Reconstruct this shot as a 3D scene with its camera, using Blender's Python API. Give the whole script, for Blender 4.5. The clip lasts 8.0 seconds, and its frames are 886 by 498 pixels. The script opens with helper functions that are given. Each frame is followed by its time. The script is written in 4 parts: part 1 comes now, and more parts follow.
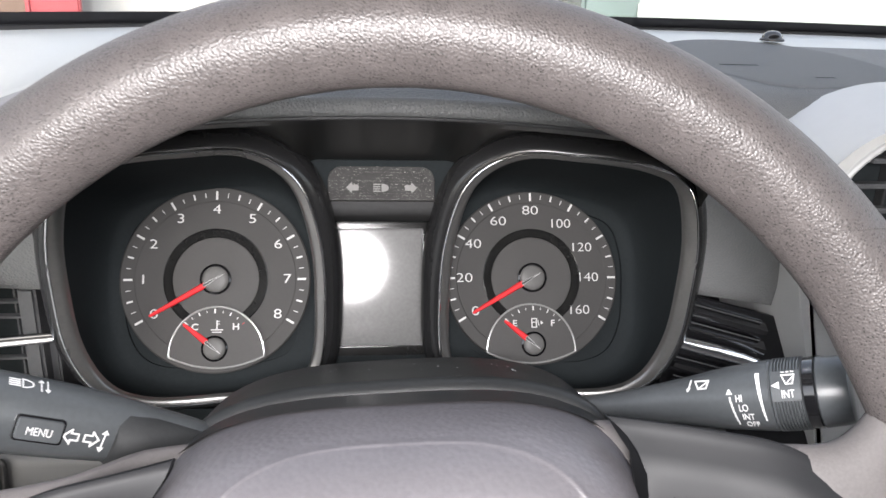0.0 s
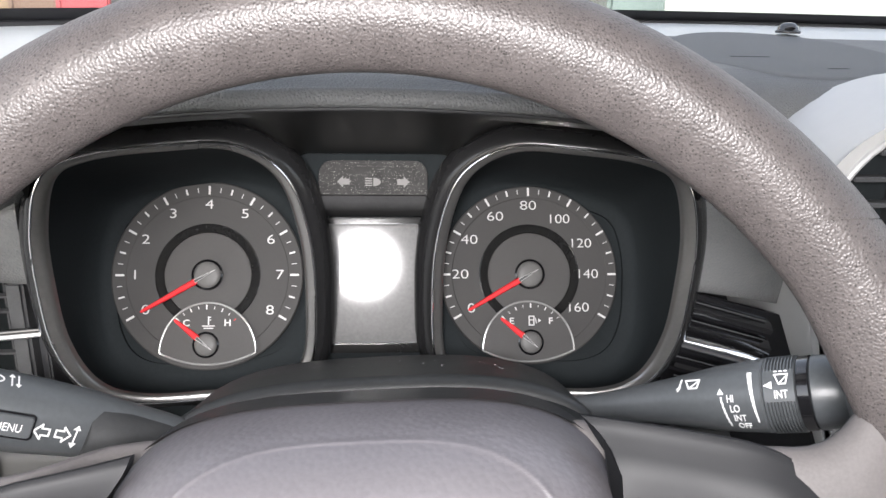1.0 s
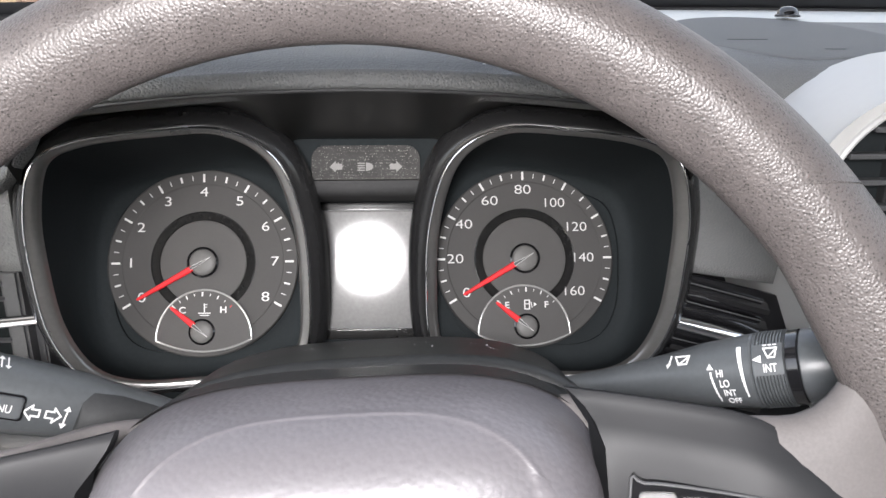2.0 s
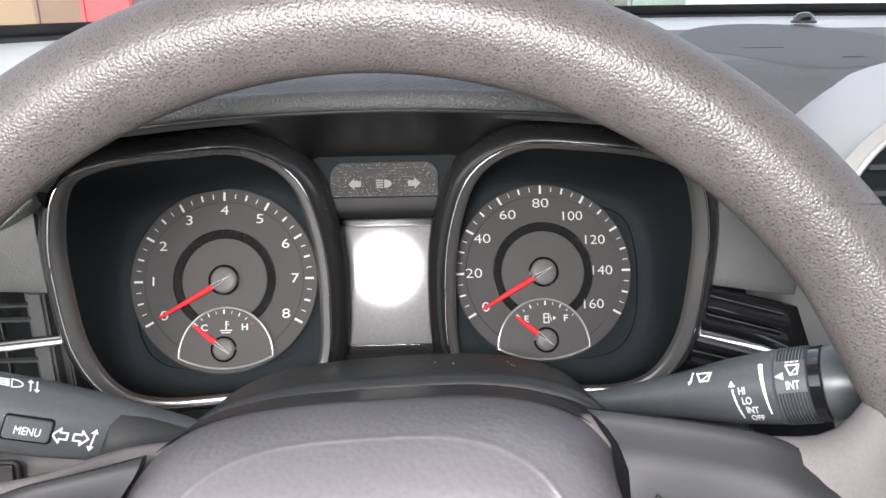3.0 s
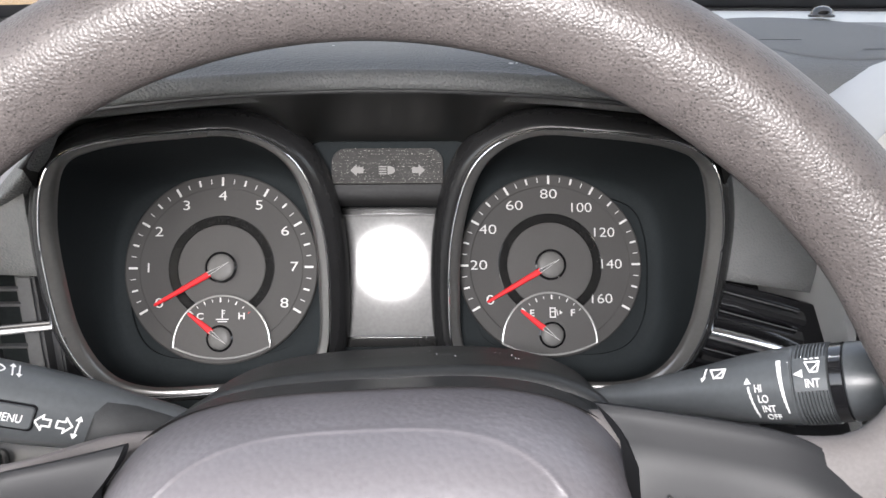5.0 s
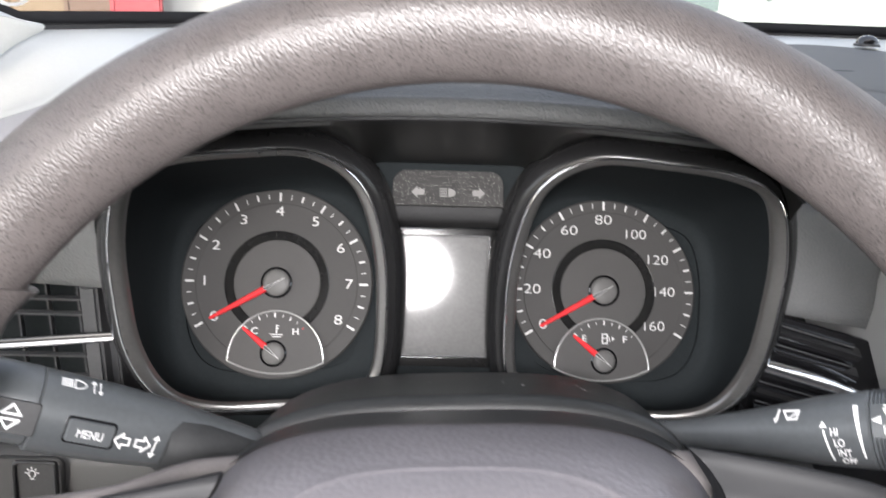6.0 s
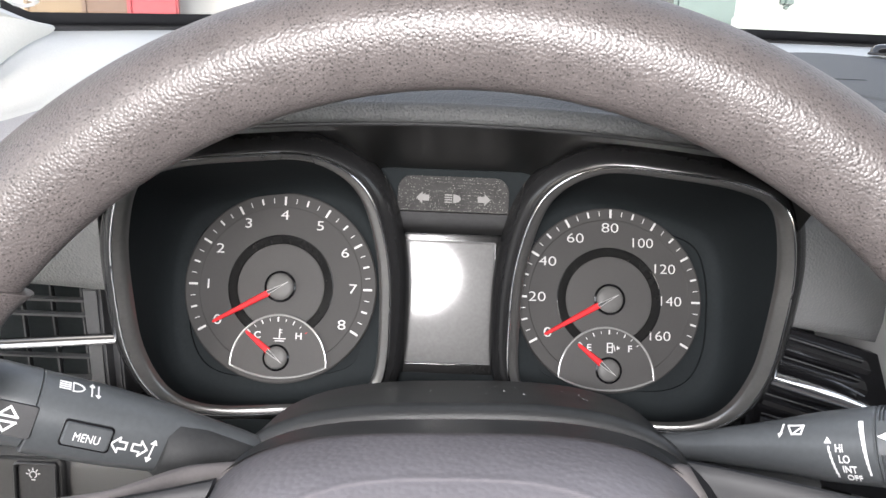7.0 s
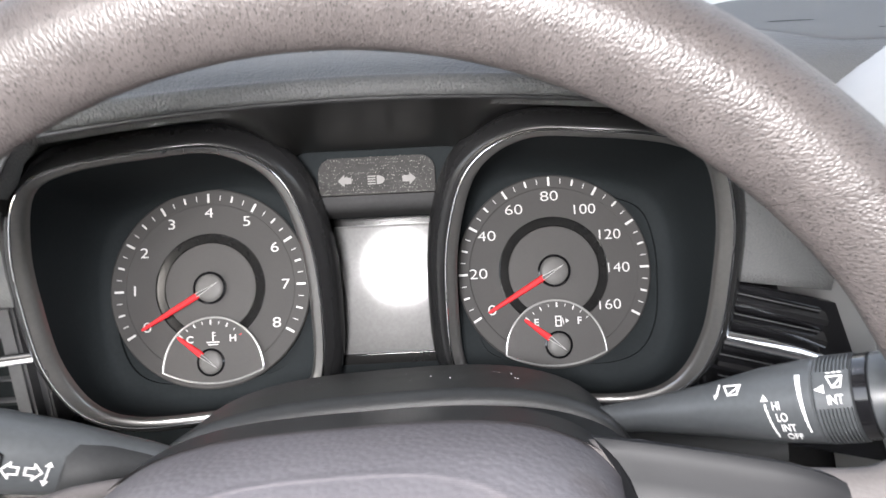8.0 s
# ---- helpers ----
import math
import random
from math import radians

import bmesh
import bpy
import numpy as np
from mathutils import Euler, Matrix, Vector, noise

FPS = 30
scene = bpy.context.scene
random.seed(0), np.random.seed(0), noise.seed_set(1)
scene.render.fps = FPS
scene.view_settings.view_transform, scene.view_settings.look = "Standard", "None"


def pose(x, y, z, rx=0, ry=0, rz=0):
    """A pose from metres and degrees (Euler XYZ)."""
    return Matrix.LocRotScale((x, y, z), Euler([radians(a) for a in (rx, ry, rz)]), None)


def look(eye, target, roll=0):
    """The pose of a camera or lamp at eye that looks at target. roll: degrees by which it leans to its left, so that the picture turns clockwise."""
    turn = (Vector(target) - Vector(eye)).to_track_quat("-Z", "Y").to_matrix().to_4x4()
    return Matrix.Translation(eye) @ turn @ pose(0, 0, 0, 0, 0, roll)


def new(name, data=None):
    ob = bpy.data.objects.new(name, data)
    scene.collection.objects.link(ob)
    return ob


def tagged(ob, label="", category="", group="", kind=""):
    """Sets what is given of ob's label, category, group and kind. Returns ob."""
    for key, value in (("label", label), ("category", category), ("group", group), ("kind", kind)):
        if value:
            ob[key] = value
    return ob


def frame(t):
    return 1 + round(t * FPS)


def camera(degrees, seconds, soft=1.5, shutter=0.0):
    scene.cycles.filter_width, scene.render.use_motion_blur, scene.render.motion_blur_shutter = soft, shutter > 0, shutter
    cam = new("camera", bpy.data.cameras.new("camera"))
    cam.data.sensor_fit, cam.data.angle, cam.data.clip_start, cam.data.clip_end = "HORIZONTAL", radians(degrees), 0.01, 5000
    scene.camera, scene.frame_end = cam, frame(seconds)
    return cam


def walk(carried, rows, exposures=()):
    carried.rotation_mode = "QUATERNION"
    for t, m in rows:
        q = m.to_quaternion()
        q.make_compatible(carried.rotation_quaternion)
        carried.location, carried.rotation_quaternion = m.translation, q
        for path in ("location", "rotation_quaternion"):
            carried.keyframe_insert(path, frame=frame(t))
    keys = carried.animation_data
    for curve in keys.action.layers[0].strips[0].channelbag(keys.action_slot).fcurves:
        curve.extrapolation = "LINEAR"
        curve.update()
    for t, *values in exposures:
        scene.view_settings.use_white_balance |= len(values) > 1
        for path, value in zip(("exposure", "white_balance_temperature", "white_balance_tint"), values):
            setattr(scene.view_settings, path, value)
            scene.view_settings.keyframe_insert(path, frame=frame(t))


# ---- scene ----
cam = camera(57.6, 8.0, shutter=0.5)
PATH = [
    (0, (-0.01, -0.419, 1.163), (0.201, 1.46, 0.51), 2),
    (0.5, (0.003, -0.413, 1.158), (0.185, 1.469, 0.506), 1.4),
    (1, (0.009, -0.413, 1.158), (0.15, 1.472, 0.505), 1.4),
    (1.5, (0.014, -0.414, 1.154), (0.13, 1.472, 0.501), 0.8),
    (1.7, (0.016, -0.416, 1.15), (0.138, 1.469, 0.495), 0.7),
    (2.8, (0.0192, -0.4151, 1.1559), (0.0937, 1.4749, 0.5061), -0.76),
    (3, (0.0165, -0.4156, 1.1569), (0.0907, 1.476, 0.5109), -0.68),
    (3.5, (0.015, -0.413, 1.152), (0.089, 1.48, 0.512), -0.5),
    (4, (0.016, -0.41, 1.148), (0.091, 1.483, 0.507), -0.4),
    (4.5, (0.014, -0.4082, 1.1496), (0.0754, 1.4861, 0.5087), -0.38),
    (4.7, (0.0203, -0.4057, 1.1468), (0.0809, 1.4868, 0.501), -0.27),
    (5.8, (-0.0025, -0.4033, 1.1533), (0.0493, 1.4892, 0.5097), 1.67),
    (6, (-0.0093, -0.4022, 1.1574), (0.04, 1.4915, 0.5175), 1.98),
    (6.2, (-0.0178, -0.4004, 1.1671), (0.023, 1.492, 0.5231), 2.64),
    (6.5, (-0.0245, -0.399, 1.1684), (0.0093, 1.4951, 0.5291), 3.49),
    (6.8, (0.0017, -0.399, 1.1577), (0.0238, 1.496, 0.5201), 2.59),
    (7, (-0.0053, -0.3995, 1.158), (0.0131, 1.4974, 0.5256), 2.45),
    (7.2, (-0.0022, -0.3988, 1.1602), (0.0115, 1.4966, 0.5222), 2.43),
    (7.4, (0.0215, -0.3873, 1.1516), (0.024, 1.5104, 0.5188), 1.46),
    (7.5, (0.0264, -0.3831, 1.1433), (0.0281, 1.5162, 0.5149), 1.04),
    (7.6, (0.0277, -0.3798, 1.1396), (0.0279, 1.5202, 0.5137), 0.63),
    (7.8, (0.0313, -0.3754, 1.1406), (0.0304, 1.5214, 0.5047), -0.91),
    (8, (0.0305, -0.3828, 1.1481), (0.0394, 1.5065, 0.4904), -2.78),
]
walk(cam, [(t, look(eye, target, roll)) for t, eye, target, roll in PATH], exposures=((0, 2.89), (3, 2.98), (6.5, 2.96), (7.2, 3.1), (8, 3.28)))

# ---- world and light ----
world = bpy.data.worlds.new("world")
scene.world = world
world.use_nodes = True
sky = world.node_tree.nodes.new("ShaderNodeTexSky")
sky.sky_type, sky.sun_disc = "NISHITA", False
sky.sun_elevation, sky.sun_rotation = radians(36), radians(190)
sky.air_density, sky.dust_density = 1.0, 4.0
soft_sky = world.node_tree.nodes.new("ShaderNodeHueSaturation")  # hazy, nearly colourless sky
soft_sky.inputs["Saturation"].default_value = 0.5
world.node_tree.links.new(sky.outputs[0], soft_sky.inputs["Color"])
world.node_tree.links.new(soft_sky.outputs[0], world.node_tree.nodes["Background"].inputs[0])
world.node_tree.nodes["Background"].inputs[1].default_value = 0.095
sun = new("sun", bpy.data.lights.new("sun", "SUN"))
sun.data.energy, sun.data.angle, sun.data.color = 0.3, radians(2), (0.95, 1.0, 1.0)
sun.matrix_basis = look((1.4, -8.0, 5.9), (0, 0, 0))

# ---- frames of reference ----
def basis(o, u, v, n):
    return Matrix(((u[0], v[0], n[0], o[0]), (u[1], v[1], n[1], o[1]), (u[2], v[2], n[2], o[2]), (0, 0, 0, 1)))


def tilted(o, tilt, yaw=0.0):
    """A plane that leans back by tilt: u to the right, v up, n to the driver."""
    c, s, a, b = math.cos(radians(yaw)), math.sin(radians(yaw)), math.sin(radians(tilt)), math.cos(radians(tilt))
    return basis(o, (c, s, 0), (-s * a, c * a, b), (s * b, -c * b, a))


DIAL = tilted((0, 0, 1.0), 25)
WHEEL = tilted((0.0022, -0.2366, 0.991), 19.1, -2.95) @ pose(0, 0, 0, 0, 0, 3.5)  # turned a little to the left
TACH_U, SPEED_U, POD_MID = -0.0865, 0.088, 0.003

# ---- materials ----
def mat(name, colour, rough=0.5, metal=0.0, vary=0.15, grain=60.0, bump=0.0, bump_size=800.0, cells=False, coat=0.0,
        spec=0.5, wear=0.1, stretch=(1, 1, 1), depth=0.0005, specks=None, coat_rough=0.05):
    m = bpy.data.materials.new(name)
    m.use_nodes = True
    nt = m.node_tree
    b = nt.nodes["Principled BSDF"]
    b.inputs["Metallic"].default_value = metal
    b.inputs["Coat Weight"].default_value, b.inputs["Coat Roughness"].default_value = coat, coat_rough
    b.inputs["Specular IOR Level"].default_value = spec
    co = nt.nodes.new("ShaderNodeTexCoord")
    mp = nt.nodes.new("ShaderNodeMapping")
    mp.inputs["Scale"].default_value = stretch
    nt.links.new(co.outputs["Object"], mp.inputs[0])
    big, fine = nt.nodes.new("ShaderNodeTexNoise"), nt.nodes.new("ShaderNodeTexNoise")
    big.inputs["Scale"].default_value, fine.inputs["Scale"].default_value = grain * 0.35, grain * 9
    big.inputs["Detail"].default_value, fine.inputs["Detail"].default_value = 4, 3
    mix = nt.nodes.new("ShaderNodeMix")
    mix.data_type = "FLOAT"
    mix.inputs[0].default_value = 0.45
    for n, k in ((big, 2), (fine, 3)):
        nt.links.new(mp.outputs[0], n.inputs["Vector"])
        nt.links.new(n.outputs[0], mix.inputs[k])
    ramp = nt.nodes.new("ShaderNodeValToRGB")
    ramp.color_ramp.elements[0].position, ramp.color_ramp.elements[1].position = 0.3, 0.7
    ramp.color_ramp.elements[0].color = (*[c * (1 - vary) for c in colour], 1)
    ramp.color_ramp.elements[1].color = (*[min(1, c * (1 + vary)) for c in colour], 1)
    nt.links.new(mix.outputs[0], ramp.inputs[0])
    nt.links.new(ramp.outputs[0], b.inputs["Base Color"])
    if specks:
        # small spots (pores, dust): size of their grid, share of each cell, colour, how rare
        size, share, tone, rare = specks
        sp = nt.nodes.new("ShaderNodeTexVoronoi")
        sp.inputs["Scale"].default_value = size
        nt.links.new(mp.outputs[0], sp.inputs["Vector"])
        less = nt.nodes.new("ShaderNodeMapRange")
        less.inputs[1].default_value, less.inputs[2].default_value = share, share * 0.6
        nt.links.new(sp.outputs["Distance"], less.inputs[0])
        few = nt.nodes.new("ShaderNodeMath")
        few.operation = "MULTIPLY"
        gate = nt.nodes.new("ShaderNodeMapRange")
        gate.inputs[1].default_value, gate.inputs[2].default_value = rare, rare + 0.35
        nt.links.new(sp.outputs["Color"], gate.inputs[0])
        nt.links.new(less.outputs[0], few.inputs[0])
        nt.links.new(gate.outputs[0], few.inputs[1])
        spot = nt.nodes.new("ShaderNodeMix")
        spot.data_type = "RGBA"
        nt.links.new(few.outputs[0], spot.inputs[0])
        nt.links.new(ramp.outputs[0], spot.inputs[6])
        spot.inputs[7].default_value = (*tone, 1)
        nt.links.new(spot.outputs[2], b.inputs["Base Color"])
    rr = nt.nodes.new("ShaderNodeMapRange")
    rr.inputs[3].default_value, rr.inputs[4].default_value = max(0.02, rough * (1 - wear)), min(1, rough * (1 + wear))
    nt.links.new(big.outputs[0], rr.inputs[0])
    nt.links.new(rr.outputs[0], b.inputs["Roughness"])
    if bump:
        bm_ = nt.nodes.new("ShaderNodeBump")
        bm_.inputs["Strength"].default_value, bm_.inputs["Distance"].default_value = bump, depth
        if cells:
            vo = nt.nodes.new("ShaderNodeTexVoronoi")
            vo.feature = "SMOOTH_F1"
            vo.inputs["Scale"].default_value = bump_size
            vo.inputs["Smoothness"].default_value = 0.4
            wob = nt.nodes.new("ShaderNodeVectorMath")
            wob.operation = "MULTIPLY_ADD"
            no = nt.nodes.new("ShaderNodeTexNoise")
            no.inputs["Scale"].default_value = bump_size * 0.4
            nt.links.new(mp.outputs[0], no.inputs["Vector"])
            nt.links.new(no.outputs[1], wob.inputs[0])
            wob.inputs[1].default_value = (0.3 / bump_size,) * 3
            nt.links.new(mp.outputs[0], wob.inputs[2])
            nt.links.new(wob.outputs[0], vo.inputs["Vector"])
            nt.links.new(vo.outputs[0], bm_.inputs["Height"])
            bm_.invert = True
        else:
            no = nt.nodes.new("ShaderNodeTexNoise")
            no.inputs["Scale"].default_value, no.inputs["Detail"].default_value = bump_size, 3
            nt.links.new(mp.outputs[0], no.inputs["Vector"])
            nt.links.new(no.outputs[0], bm_.inputs["Height"])
        nt.links.new(bm_.outputs[0], b.inputs["Normal"])
        nt.links.new(bm_.outputs[0], b.inputs["Coat Normal"])
    return m


def glow(name, colour, strength):
    m = mat(name, colour, 0.4)
    b = m.node_tree.nodes["Principled BSDF"]
    b.inputs["Emission Color"].default_value, b.inputs["Emission Strength"].default_value = (*colour, 1), strength
    return m


def glass(name, gloss=0.05):
    """A thin pane: clear, with a faint mirror on it."""
    m = bpy.data.materials.new(name)
    m.use_nodes = True
    nt = m.node_tree
    nt.nodes.remove(nt.nodes["Principled BSDF"])
    clear, mirror, mix = nt.nodes.new("ShaderNodeBsdfTransparent"), nt.nodes.new("ShaderNodeBsdfGlossy"), nt.nodes.new("ShaderNodeMixShader")
    mirror.inputs["Roughness"].default_value = 0.02
    mix.inputs[0].default_value = gloss
    nt.links.new(clear.outputs[0], mix.inputs[1])
    nt.links.new(mirror.outputs[0], mix.inputs[2])
    nt.links.new(mix.outputs[0], nt.nodes["Material Output"].inputs[0])
    return m


LEATHER = mat("pebbled_rim_vinyl", (0.075, 0.066, 0.064), 0.44, vary=0.2, grain=300, bump=1.0, bump_size=1250, cells=True, wear=0.06, spec=0.4, depth=0.00019, specks=(1000, 0.35, (0.024, 0.021, 0.02), 0.05))
LEATHER.node_tree.nodes["Principled BSDF"].inputs["IOR"].default_value = 1.62
WEB = mat("smooth_spoke_vinyl", (0.105, 0.097, 0.096), 0.62, vary=0.12, grain=120, bump=0.5, bump_size=900, cells=True, spec=0.25, depth=0.0001)
PAD = mat("grained_dash_vinyl", (0.115, 0.117, 0.117), 0.5, vary=0.08, grain=200, bump=0.9, bump_size=880, cells=True, spec=0.3, depth=0.0005)
SIDE = mat("side_pad_vinyl", (0.155, 0.158, 0.158), 0.5, vary=0.08, grain=200, bump=0.8, bump_size=880, cells=True, spec=0.3, depth=0.0004)
FACING = mat("light_grey_grained_plastic", (0.22, 0.22, 0.235), 0.5, vary=0.06, bump=0.5, bump_size=900)
PLASTIC = mat("smooth_grey_plastic", (0.06, 0.061, 0.064), 0.42, bump=0.15, bump_size=1500)
DARK = mat("black_plastic", (0.022, 0.022, 0.023), 0.4, vary=0.25, bump=0.12, bump_size=1600)
GLOSS = mat("piano_black", (0.008, 0.008, 0.009), 0.12, vary=0.3, coat=0.4, wear=0.5)
MATT = mat("matt_black_lining", (0.0183, 0.0213, 0.0228), 0.6, vary=0.15, spec=0.02)
STALK = mat("stalk_plastic", (0.062, 0.067, 0.071), 0.34, bump=0.1, bump_size=1800)
REST = mat("matt_stalk_plastic", (0.035, 0.036, 0.037), 0.65, spec=0.2, bump=0.2, bump_size=1600)
LEDGE = mat("ledge_plastic", (0.045, 0.045, 0.046), 0.65, spec=0.05)
SHROUD = mat("shroud_plastic", (0.026, 0.0275, 0.0285), 0.42, vary=0.2, bump=0.12, bump_size=1600)
BAG = mat("airbag_vinyl", (0.108, 0.102, 0.11), 0.46, vary=0.15, spec=0.5, bump=0.6, bump_size=480, cells=True, depth=0.0002)
SATIN = mat("satin_grey_paint", (0.019, 0.0195, 0.021), 0.42, vary=0.06, grain=200, spec=0.11)
SILVER = mat("silver_trim_paint", (0.43, 0.43, 0.425), 0.42, metal=0.15, vary=0.04, grain=300)
CHROME = mat("chrome", (0.75, 0.75, 0.76), 0.12, metal=1.0, vary=0.05, wear=0.4)
BEZEL = mat("satin_grey_bezel", (0.24, 0.235, 0.23), 0.3, metal=0.85, vary=0.08, wear=0.2)
BRIGHT = mat("bright_trim", (0.56, 0.56, 0.55), 0.15, metal=0.65, vary=0.04)
BUTTON = mat("grey_button", (0.2, 0.198, 0.196), 0.45, vary=0.06)
FACE = mat("dial_face", (0.05, 0.0488, 0.048), 0.55, vary=0.06, grain=120, spec=0.12)
FACE_IN = mat("dial_centre", (0.0545, 0.053, 0.052), 0.5, vary=0.06, grain=120, spec=0.15)
CAP = mat("hub_cap_plastic", (0.1, 0.098, 0.096), 0.42, vary=0.1, spec=0.2)
WHITE = mat("dial_print", (0.52, 0.515, 0.51), 0.5, vary=0.04)
PRINT = mat("white_print", (0.66, 0.66, 0.66), 0.5, vary=0.05)
ICON = mat("unlit_icon", (0.165, 0.16, 0.155), 0.5, vary=0.1)
RED = mat("needle_red", (0.6, 0.024, 0.03), 0.55, vary=0.06, spec=0.15)
SCREEN = mat("unlit_lcd", (0.055, 0.055, 0.054), 0.34, vary=0.3, grain=60, wear=0.15, spec=0.18, coat=0.28, coat_rough=0.08)
BROW = mat("dark_brow_plastic", (0.018, 0.0178, 0.0172), 0.32, vary=0.15, spec=0.14)
COLLAR = mat("glossy_collar", (0.014, 0.014, 0.0145), 0.18, vary=0.15, spec=0.4)
TELL = mat("indicator_lens", (0.038, 0.037, 0.036), 0.4, vary=0.4, grain=400, bump=0.5, bump_size=2200, spec=0.12, specks=(1500, 0.3, (0.4, 0.39, 0.37), 0.4))
RING = mat("black_dial_ring", (0.01, 0.01, 0.01), 0.1, vary=0.2, spec=0.4)
PALE = mat("pale_grey_trim", (0.45, 0.46, 0.45), 0.4, vary=0.05, bump=0.3, bump_size=900)
FRIT = mat("black_glass_border", (0.008, 0.008, 0.01), 0.3)
GLASS = glass("windscreen_glass")
DUST = mat("dust", (0.34, 0.35, 0.36), 0.9)

# ---- builders ----
WORLD_OF = {}


def thing(name, label, category, at=(0, 0, 0), group="", kind=""):
    ob = new(name)
    ob.empty_display_size = 0.02
    ob.location = at
    WORLD_OF[ob] = Matrix.Translation(at)
    return tagged(ob, label, category, group, kind)


def hang(ob, parent, m=None):
    """Makes ob a part of parent, standing at the world pose m."""
    m = m or Matrix()
    WORLD_OF[ob] = m
    if parent:
        ob.parent = parent
        ob.matrix_parent_inverse = WORLD_OF[parent].inverted()
    ob.matrix_basis = m
    return ob


def finish(bm, sharp=38):
    bmesh.ops.remove_doubles(bm, verts=bm.verts, dist=1e-6)
    bmesh.ops.recalc_face_normals(bm, faces=bm.faces)
    for f in bm.faces:
        f.smooth = True
    for e in bm.edges:
        e.smooth = len(e.link_faces) == 2 and e.calc_face_angle(0) < radians(sharp)
    return bm


def part(name, bm, material, parent, label="", m=None, sharp=38):
    finish(bm, sharp)
    me = bpy.data.meshes.new(name)
    bm.to_mesh(me)
    bm.free()
    me.materials.append(material)
    return tagged(hang(new(name, me), parent, m), label)


def again(ob, parent, m):
    """One more piece on the same mesh."""
    return hang(new(ob.name.split(".")[0], ob.data), parent, m)


def loft(loops, closed=True, cap=(False, False), into=None):
    bm = into or bmesh.new()
    rows = [[bm.verts.new(p) for p in loop] for loop in loops]
    n = len(rows[0])
    for a, b in zip(rows, rows[1:]):
        for i in range(n if closed else n - 1):
            j = (i + 1) % n
            bm.faces.new((a[i], a[j], b[j], b[i]))
    if cap[0]:
        bm.faces.new(rows[0])
    if cap[1]:
        bm.faces.new(rows[-1])
    return bm


def smooth_loop(points, steps=8, closed=True):
    """A Catmull-Rom curve through points."""
    pts, out = [Vector(p) for p in points], []
    n = len(pts)
    for i in range(n if closed else n - 1):
        a, b, c, d = (pts[(i + k) % n] if closed else pts[min(max(i + k, 0), n - 1)] for k in (-1, 0, 1, 2))
        for s in range(steps):
            t = s / steps
            out.append(0.5 * (2 * b + (c - a) * t + (2 * a - 5 * b + 4 * c - d) * t * t + (3 * b - a - 3 * c + d) * t ** 3))
    return out if closed else out + [pts[-1]]


def tube(path, radius, sides=12, closed=False, flat=1.0, up=(0, 0, 1)):
    """A round or flattened bar along path; radius may be a number or one for each point."""
    path = [Vector(p) for p in path]
    n = len(path)
    rad = radius if isinstance(radius, (list, tuple)) else [radius] * n
    loops = []
    for i, p in enumerate(path):
        if closed:
            d = path[(i + 1) % n] - path[i - 1]
        else:
            d = path[min(i + 1, n - 1)] - path[max(i - 1, 0)]
        d.normalize()
        s = d.cross(Vector(up))
        s = s.normalized() if s.length > 1e-4 else Vector((1, 0, 0))
        w = s.cross(d)
        loops.append([p + rad[i] * (math.cos(a) * s + flat * math.sin(a) * w) for a in (2 * math.pi * k / sides for k in range(sides))])
    if closed:
        return loft(loops + [loops[0]])
    return loft(loops, cap=(True, True))


def turned(profile, sides=32, cap=(False, False)):
    """A body of revolution about z: profile of (radius, height)."""
    return loft([[(r * math.cos(2 * math.pi * k / sides), r * math.sin(2 * math.pi * k / sides), h) for k in range(sides)] for r, h in profile], cap=cap)


def plate(outline, thick, bevel=0.0, inset=None):
    """A flat piece: outline of (x, y), from z = 0 to thick, with its upper edge eased."""
    inset = bevel if inset is None else inset
    mid = Vector((sum(p[0] for p in outline) / len(outline), sum(p[1] for p in outline) / len(outline)))
    size = max((Vector(p[:2]) - mid).length for p in outline)
    small = [mid + (Vector(p[:2]) - mid) * (1 - inset / size) for p in outline]
    loops = [[(p[0], p[1], 0) for p in outline], [(p[0], p[1], thick - bevel) for p in outline]]
    if bevel:
        loops.append([(p[0], p[1], thick) for p in small])
    return loft(loops, cap=(True, True))


def round_rect(x0, y0, x1, y1, r, steps=5):
    out = []
    for cx, cy, a0 in ((x1 - r, y1 - r, 0), (x0 + r, y1 - r, 90), (x0 + r, y0 + r, 180), (x1 - r, y0 + r, 270)):
        for k in range(steps + 1):
            a = radians(a0 + 90 * k / steps)
            out.append((cx + r * math.cos(a), cy + r * math.sin(a)))
    return out


def block(x0, x1, y0, y1, z0, z1, bevel=0.002, into=None):
    bm = into or bmesh.new()
    made = bmesh.ops.create_cube(bm, size=1, matrix=Matrix.Translation(((x0 + x1) / 2, (y0 + y1) / 2, (z0 + z1) / 2)) @ Matrix.Diagonal((x1 - x0, y1 - y0, z1 - z0, 1)))
    if bevel:
        bmesh.ops.bevel(bm, geom=list({e for v in made["verts"] for e in v.link_edges}), offset=bevel, segments=2, affect="EDGES")
    return bm


def moved(bm, m):
    bm.transform(m)
    return bm


